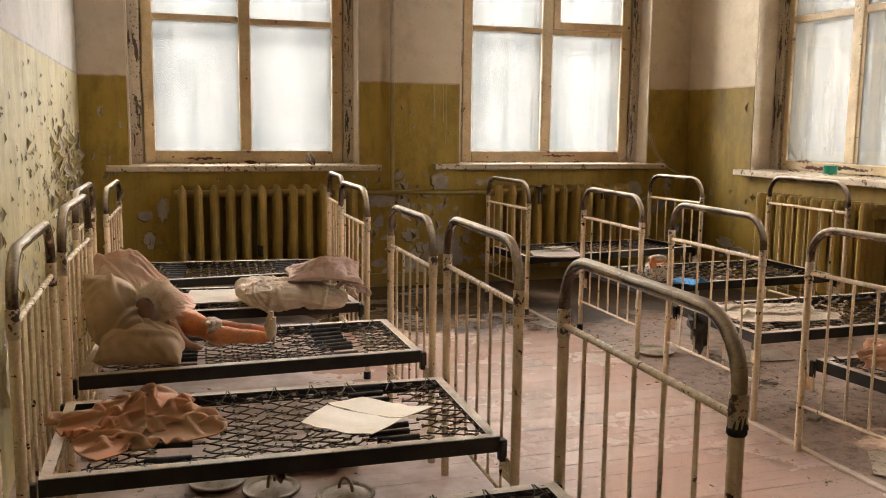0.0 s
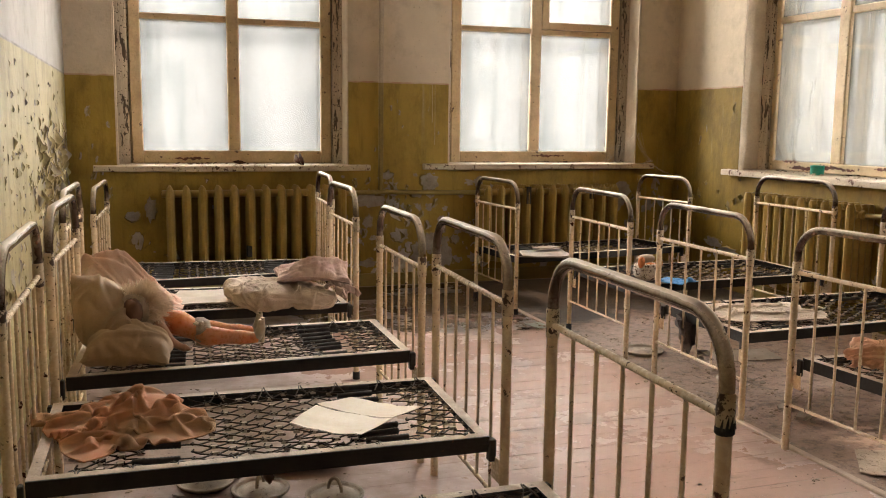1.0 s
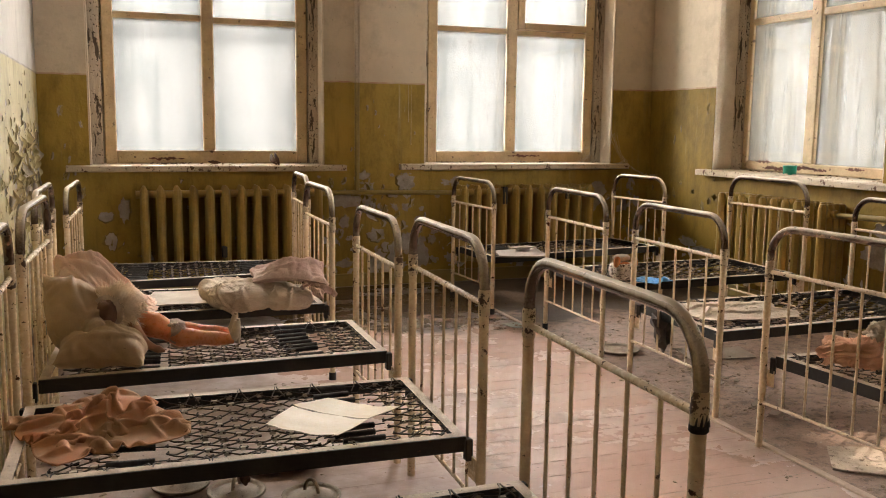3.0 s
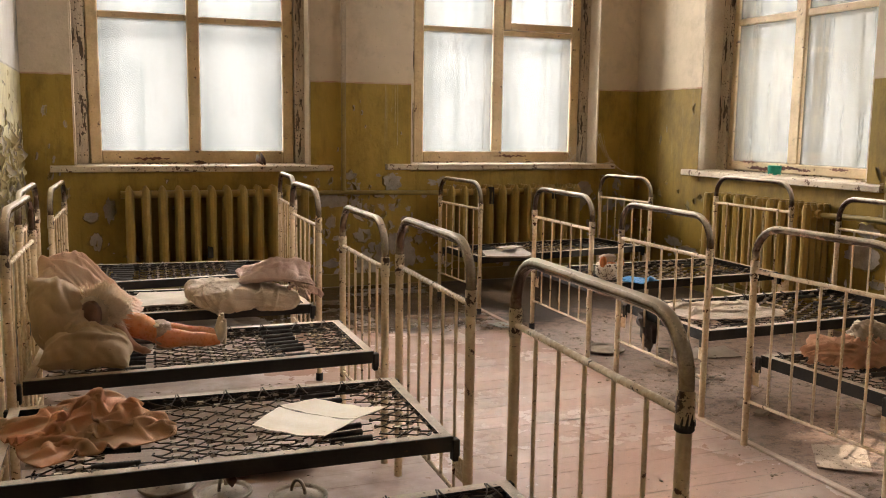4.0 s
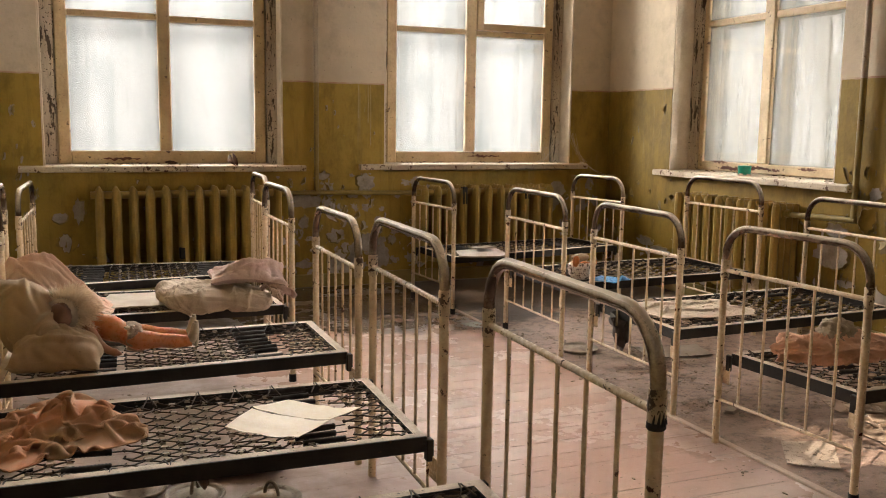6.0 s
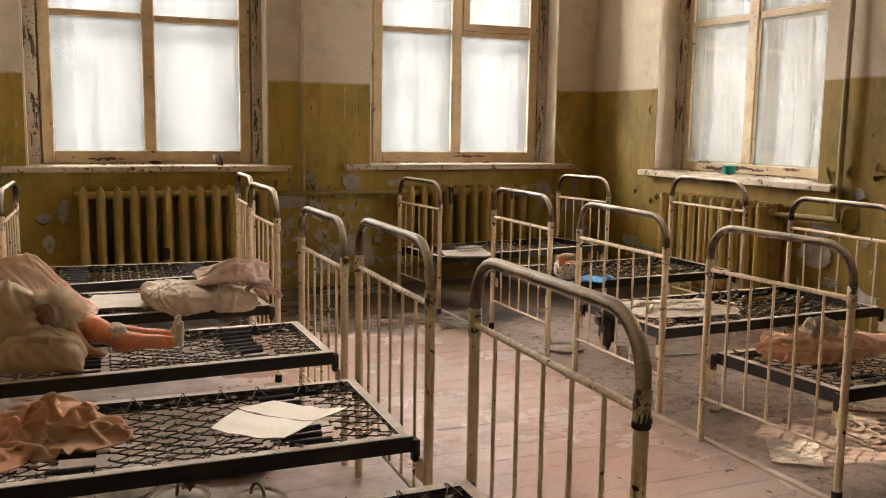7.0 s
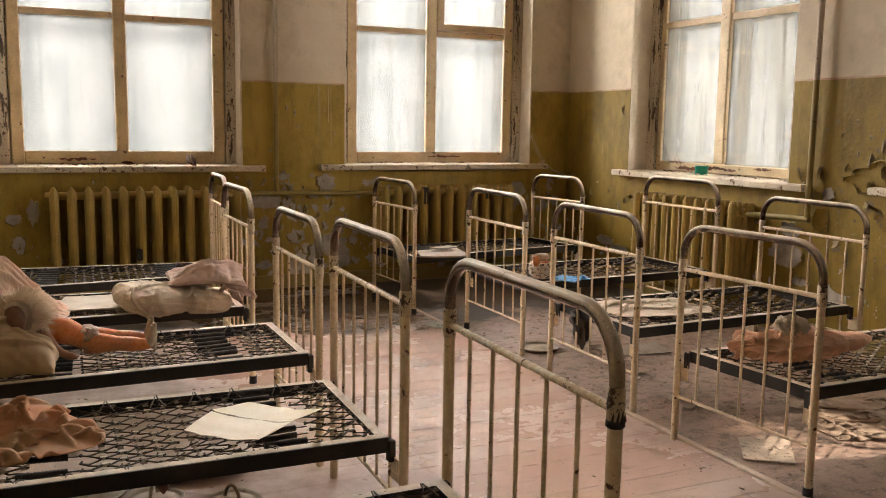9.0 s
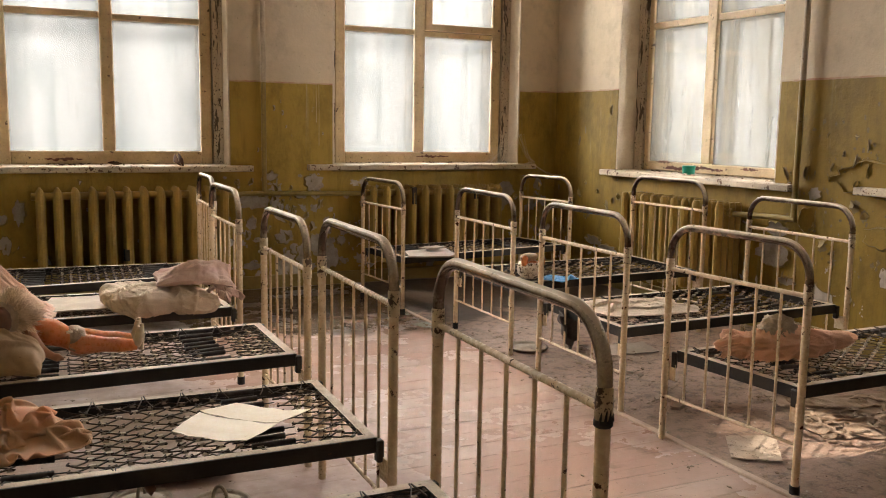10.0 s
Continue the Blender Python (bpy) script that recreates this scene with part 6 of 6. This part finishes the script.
def split_paint(parent, spots, mats, bare, seed, frame_of):
    """Paint split along upright cracks, each side rolling open over the bare plaster. spots: (a0, a1, z0, z1, count, size)."""
    rnd = random.Random(seed)
    s, holes = Shape(), Shape()
    for a0, a1, z0, z1, count, size in spots:
        for _ in range(count):
            m = frame_of(rnd.uniform(a0, a1), rnd.uniform(z0, z1)) @ Matrix.Rotation(radians(rnd.gauss(0, 16)), 4, "Y")
            w = size * rnd.uniform(0.25, 1.15) ** 1.5
            h = w * rnd.uniform(1.2, 2.4) if size > 0.03 else w * rnd.uniform(1.6, 5.0)
            ring = ragged(rnd, 16, w * 0.55, h * 0.45, 0.35)
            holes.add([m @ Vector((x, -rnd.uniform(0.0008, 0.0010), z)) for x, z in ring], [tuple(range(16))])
            for turn in ((0, 180) if rnd.random() < 0.35 else (rnd.choice((0, 0, 180)),)):
                e = m @ Matrix.Rotation(radians(turn), 4, "Y") @ Matrix.Translation((-w * 0.5, 0, 0))
                flap(s, e, rnd, w * rnd.uniform(0.7, 1.2), h, rnd.uniform(0.8, 2.4), rnd.randrange(len(mats)))
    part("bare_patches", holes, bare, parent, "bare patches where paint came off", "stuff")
    return part("paint_flakes", s, mats, parent, "curled paint flakes", "stuff")


def flakes(parent, spots, mats, bare, seed, frame_of, hang=0.4, hole=0.8):
    """Curled flakes standing off a wall beside the holes they left. spots: (a0, a1, z0, z1, count, size, tall)."""
    rnd = random.Random(seed)
    s, holes = Shape(), Shape()
    for a0, a1, z0, z1, count, size, tall in spots:
        for _ in range(count):
            m = frame_of(rnd.uniform(a0, a1), rnd.uniform(z0, z1))
            w = size * rnd.uniform(0.3, 1.0) ** 1.4
            h = w * rnd.uniform(0.7, 1.3) * tall
            side = rnd.choice((0, 0, 180, 90, -60, 120))
            ring = ragged(rnd, 16, w * hole, h * hole, 0.5)
            off = -rnd.uniform(0.0008, 0.0016)
            holes.add([m @ Vector((x, off, z)) for x, z in ring], [tuple(range(16))])
            if size > 0.05 or (size > 0.012 and rnd.random() < hang):
                e = m @ Matrix.Rotation(radians(side + rnd.uniform(-25, 25)), 4, "Y") @ Matrix.Translation((-w * 0.55, 0, 0))
                k = len(s.m)
                curled(s, e, rnd, w * rnd.uniform(0.6, 1.0), h * rnd.uniform(0.7, 1.1), rnd.uniform(0.9, 2.6))
                pick = rnd.randrange(len(mats))
                s.m[k:] = [pick] * (len(s.m) - k)
    part("bare_patches", holes, bare, parent, "bare patches where paint came off", "stuff")
    return part("paint_flakes", s, mats, parent, "curled paint flakes", "stuff")


def bare_places(parent, places, mat, rim, seed, frame_of, lift=1.0):
    """Places where a whole sheet of paint has fallen, with a lifted rim in the paint's colour."""
    rnd = random.Random(seed)
    for i, (a, z, ra, rz) in enumerate(places):
        ring = ragged(rnd, 26, ra * 1.1, rz * 1.1, 0.27)
        m = frame_of(a, z)
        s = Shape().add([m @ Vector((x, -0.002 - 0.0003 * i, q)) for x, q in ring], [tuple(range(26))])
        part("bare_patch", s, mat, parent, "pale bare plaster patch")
        e = Shape()
        k0, n = rnd.randrange(26), rnd.randint(9, 20) if lift <= 1 else 24
        vv = []
        for k in range(n + 1):
            x, q = ring[(k0 + k) % 26]
            fade = math.sin(math.pi * k / n)
            d = rnd.uniform(0.006, 0.016) * fade * lift
            L = (x * x + q * q) ** 0.5
            vv += [m @ Vector((x * (1 + 0.006 / L), -0.0005, q * (1 + 0.006 / L))), m @ Vector((x * (1 - 0.4 * d / L), -0.003 - d, q * (1 - 0.4 * d / L)))]
        e.add(vv, [(2 * k, 2 * k + 2, 2 * k + 3, 2 * k + 1) for k in range(n)], 0, True)
        part("lifted_rim", e, rim, parent, "lifted edge of olive paint")


def on_left(a, z):
    return Matrix.Translation((X_LEFT, a, z)) @ Matrix.Rotation(radians(90), 4, "Z")


def on_far(a, z):
    return Matrix.Translation((a, Y_FAR, z))


def on_right(a, z):
    return Matrix.Translation((X_RIGHT, a, z)) @ Matrix.Rotation(radians(-90), 4, "Z")


# Bare plaster, its colour darkened with the shade behind the curled flakes.
SHADED_BARE = worn("brown_bare_plaster_with_shade", (0.10, 0.070, 0.036), (0.22, 0.165, 0.10), 16, 0.95, bump=0.5)
for mt in (SHADED_BARE, FLAKE, CHIP):       # dry chalky stuff without sheen
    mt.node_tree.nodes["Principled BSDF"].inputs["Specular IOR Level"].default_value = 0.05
PALE_BARE = worn("pale_bare_plaster", (0.43, 0.37, 0.31), (0.29, 0.24, 0.19), 12, 0.95, bump=0.5)
CREAM_FLAKE = worn("pale_olive_paint_flake", (0.52, 0.435, 0.235), (0.40, 0.325, 0.155), 14, 0.6, bump=0.3)
CHALK_FLAKE = worn("chalky_underside_flake", (0.60, 0.545, 0.46), (0.46, 0.41, 0.335), 14, 0.8, bump=0.3)
bare_places(wall_left, [(5.2, 0.82, 0.16, 0.07), (5.55, 0.95, 0.14, 0.06), (5.75, 0.75, 0.12, 0.08), (5.0, 0.70, 0.10, 0.05), (4.85, 0.56, 0.10, 0.06), (5.4, 0.66, 0.12, 0.05), (5.8, 1.02, 0.08, 0.05)], SHADED_BARE, CREAM_FLAKE, 19, on_left)
split_paint(wall_left, [(4.5, 6.0, 0.62, 1.04, 70, 0.050), (4.3, 5.7, 0.36, 0.80, 80, 0.045), (4.4, 5.95, 0.45, 1.12, 130, 0.022)], [CREAM_FLAKE, CREAM_FLAKE, CHALK_FLAKE], SHADED_BARE, 3, on_left)
split_paint(wall_left, [(2.6, 4.6, 0.40, 0.90, 50, 0.017), (2.8, 5.2, 0.80, 1.22, 26, 0.017), (2.5, 5.4, 0.40, 1.25, 200, 0.008), (3.6, 5.9, 0.40, 1.38, 120, 0.010)], [CREAM_FLAKE, CREAM_FLAKE, CHALK_FLAKE], SHADED_BARE, 33, on_left)
bare_places(wall_left, [(3.44, 0.55, 0.05, 0.055), (2.96, 0.50, 0.05, 0.06), (2.92, 0.36, 0.05, 0.09), (4.55, 0.60, 0.09, 0.10)], worn("dull_bare_plaster", (0.40, 0.34, 0.26), (0.26, 0.21, 0.155), 14, 0.95, bump=0.6), CREAM_FLAKE, 9, on_left)
RUN = worn("thin_whitewash_run", (0.50, 0.40, 0.235), (0.40, 0.30, 0.14), 30, 0.8)
for x, z0, z1 in ((1.856, 1.18, 1.41), (1.944, 0.99, 1.41), (1.925, 1.15, 1.41)):
    part("whitewash_drip", Shape().tube([(x, Y_FAR, z1), (x + 0.002, Y_FAR, (z0 + z1) / 2), (x + 0.001, Y_FAR, z0)], 0.002, 6, radii=[0.0012, 0.0018, 0.0024]), RUN, wall_far, "run of whitewash")
split_paint(wall_far, [(1.35, 2.25, 0.10, 0.80, 60, 0.034), (3.30, 3.85, 0.25, 0.80, 18, 0.045), (-0.44, -0.21, 0.30, 1.25, 14, 0.028), (1.5, 2.0, 0.95, 1.3, 10, 0.018)], [FLAKE_DARK], PALE_BARE, 41, on_far)
flakes(wall_far, [(1.2, 2.4, 0.12, 0.8, 46, 0.05, 0.8), (3.4, 3.85, 0.3, 0.8, 10, 0.05, 1.2), (1.5, 2.4, 0.5, 0.8, 10, 0.05, 0.7)], [FLAKE_DARK], PALE_BARE, 4, on_far)
bare_places(wall_far, [(1.477, 0.612, 0.094, 0.049), (1.624, 0.602, 0.025, 0.040), (1.461, 0.454, 0.033, 0.041), (1.691, 0.356, 0.059, 0.046), (1.763, 0.268, 0.030, 0.038),
                       (1.827, 0.217, 0.052, 0.072), (2.023, 0.199, 0.062, 0.081), (1.915, 0.301, 0.048, 0.063), (2.103, 0.316, 0.031, 0.030), (1.461, 0.161, 0.049, 0.026),
                       (1.902, 0.734, 0.064, 0.053), (1.603, 0.780, 0.033, 0.028), (1.815, 0.639, 0.042, 0.017), (3.435, 0.661, 0.072, 0.054), (3.413, 0.561, 0.053, 0.072), (-0.092, 0.525, 0.041, 0.030), (0.021, 0.571, 0.033, 0.067)], PALE_BARE, FLAKE_DARK, 14, on_far)
BROWN_BARE = worn("brown_bare_wall", (0.24, 0.175, 0.075), (0.15, 0.105, 0.045), 12, 0.9, bump=0.5)
split_paint(wall_right, [(2.4, 3.7, 0.30, 1.25, 80, 0.022), (4.9, 6.0, 0.25, 0.80, 30, 0.032), (5.3, 6.0, 0.85, 1.3, 6, 0.03)], [FLAKE_DARK], BROWN_BARE, 42, on_right)
flakes(wall_right, [(2.6, 3.5, 0.45, 0.80, 22, 0.06, 1.1), (4.9, 5.7, 0.4, 0.8, 14, 0.045, 1.2), (2.4, 3.6, 0.95, 1.3, 24, 0.020, 1.6), (3.0, 3.6, 0.4, 1.2, 60, 0.022, 1.3)], [FLAKE_DARK], BROWN_BARE, 5, on_right, 0.6, 0.5)
bare_places(wall_right, [(3.13, 0.905, 0.21, 0.070), (3.52, 0.66, 0.05, 0.06), (3.05, 0.62, 0.09, 0.05)], WALL_SIDE, FLAKE_DARK, 25, on_right, 1.1)
bare_places(wall_right, [(3.722, 0.587, 0.068, 0.043), (3.745, 0.441, 0.120, 0.065), (3.635, 0.306, 0.057, 0.022), (5.514, 0.314, 0.102, 0.030), (5.330, 0.275, 0.095, 0.020), (3.478, 0.804, 0.036, 0.033)], PALE_BARE, FLAKE_DARK, 15, on_right)

# ---------------------------------------------------------------- floor boards
LATH_X = 2.158
WIDE = 0.118
rnd = random.Random(77)


def board_meshes(name, length, gaps, mat):
    """Long boards with worn edges; gaps: width of the joint beside each kind."""
    out = []
    for k, gap in enumerate(gaps):
        s = Shape()

        def top(u, v):
            x = length * u
            e = gap * (0.35 + 0.9 * abs(noise.noise(Vector((x * 3.0, k * 5.3, 1)))) + 0.5 * noise.noise(Vector((x * 13, k, 7)))) if v == 1.0 else 0.0
            wob = 0.0012 * noise.noise(Vector((x * 2.5, k * 3.1, v * 2)))
            return (x, WIDE * v - max(e, 0.0) + (0.0006 * noise.noise(Vector((x * 9, k, v * 7))) if v == 0 else 0), wob - (0.0008 if v in (0.0, 1.0) else 0))

        vs = (0.0, 0.02, 0.5, 0.98, 1.0)
        s.grid(lambda u, v: top(u, vs[int(round(v * 4))]), 60, 4, smooth=False)
        s.grid(lambda u, v: (top(u, 1.0)[0], top(u, 1.0)[1], top(u, 1.0)[2] if v < 0.5 else -0.02), 60, 1, smooth=False)
        out.append(mesh_of(s, name, mat))
    return out


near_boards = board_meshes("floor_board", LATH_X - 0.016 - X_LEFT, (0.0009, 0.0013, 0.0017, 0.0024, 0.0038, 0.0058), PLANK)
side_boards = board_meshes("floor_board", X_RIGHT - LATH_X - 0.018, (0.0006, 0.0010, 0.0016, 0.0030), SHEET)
y = 2.03 - 44 * WIDE
i = 0
while y < Y_FAR - 0.03:
    wide_gap = i in (44, 47, 48, 50, 53, 55, 58) or i % 7 == 2          # joints that have opened
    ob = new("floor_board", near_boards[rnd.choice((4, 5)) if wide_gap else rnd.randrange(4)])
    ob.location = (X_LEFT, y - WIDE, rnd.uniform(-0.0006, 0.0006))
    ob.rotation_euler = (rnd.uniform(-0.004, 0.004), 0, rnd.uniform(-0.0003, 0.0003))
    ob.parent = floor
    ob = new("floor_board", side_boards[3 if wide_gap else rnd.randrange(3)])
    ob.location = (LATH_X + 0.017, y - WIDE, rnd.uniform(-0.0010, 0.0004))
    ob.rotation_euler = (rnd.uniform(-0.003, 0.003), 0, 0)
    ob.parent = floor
    y += WIDE
    i += 1

# the lath that ends the boards
s = Shape()
s.box(LATH_X - 0.014, LATH_X + 0.014, Y_NEAR, Y_FAR - 0.02, -0.01, 0.008, bevel=0.003)
part("lath", s, worn("bare_worn_lath", (0.58, 0.42, 0.30), (0.42, 0.295, 0.205), 8, 0.6, bump=0.4), floor, "pale worn wooden lath")
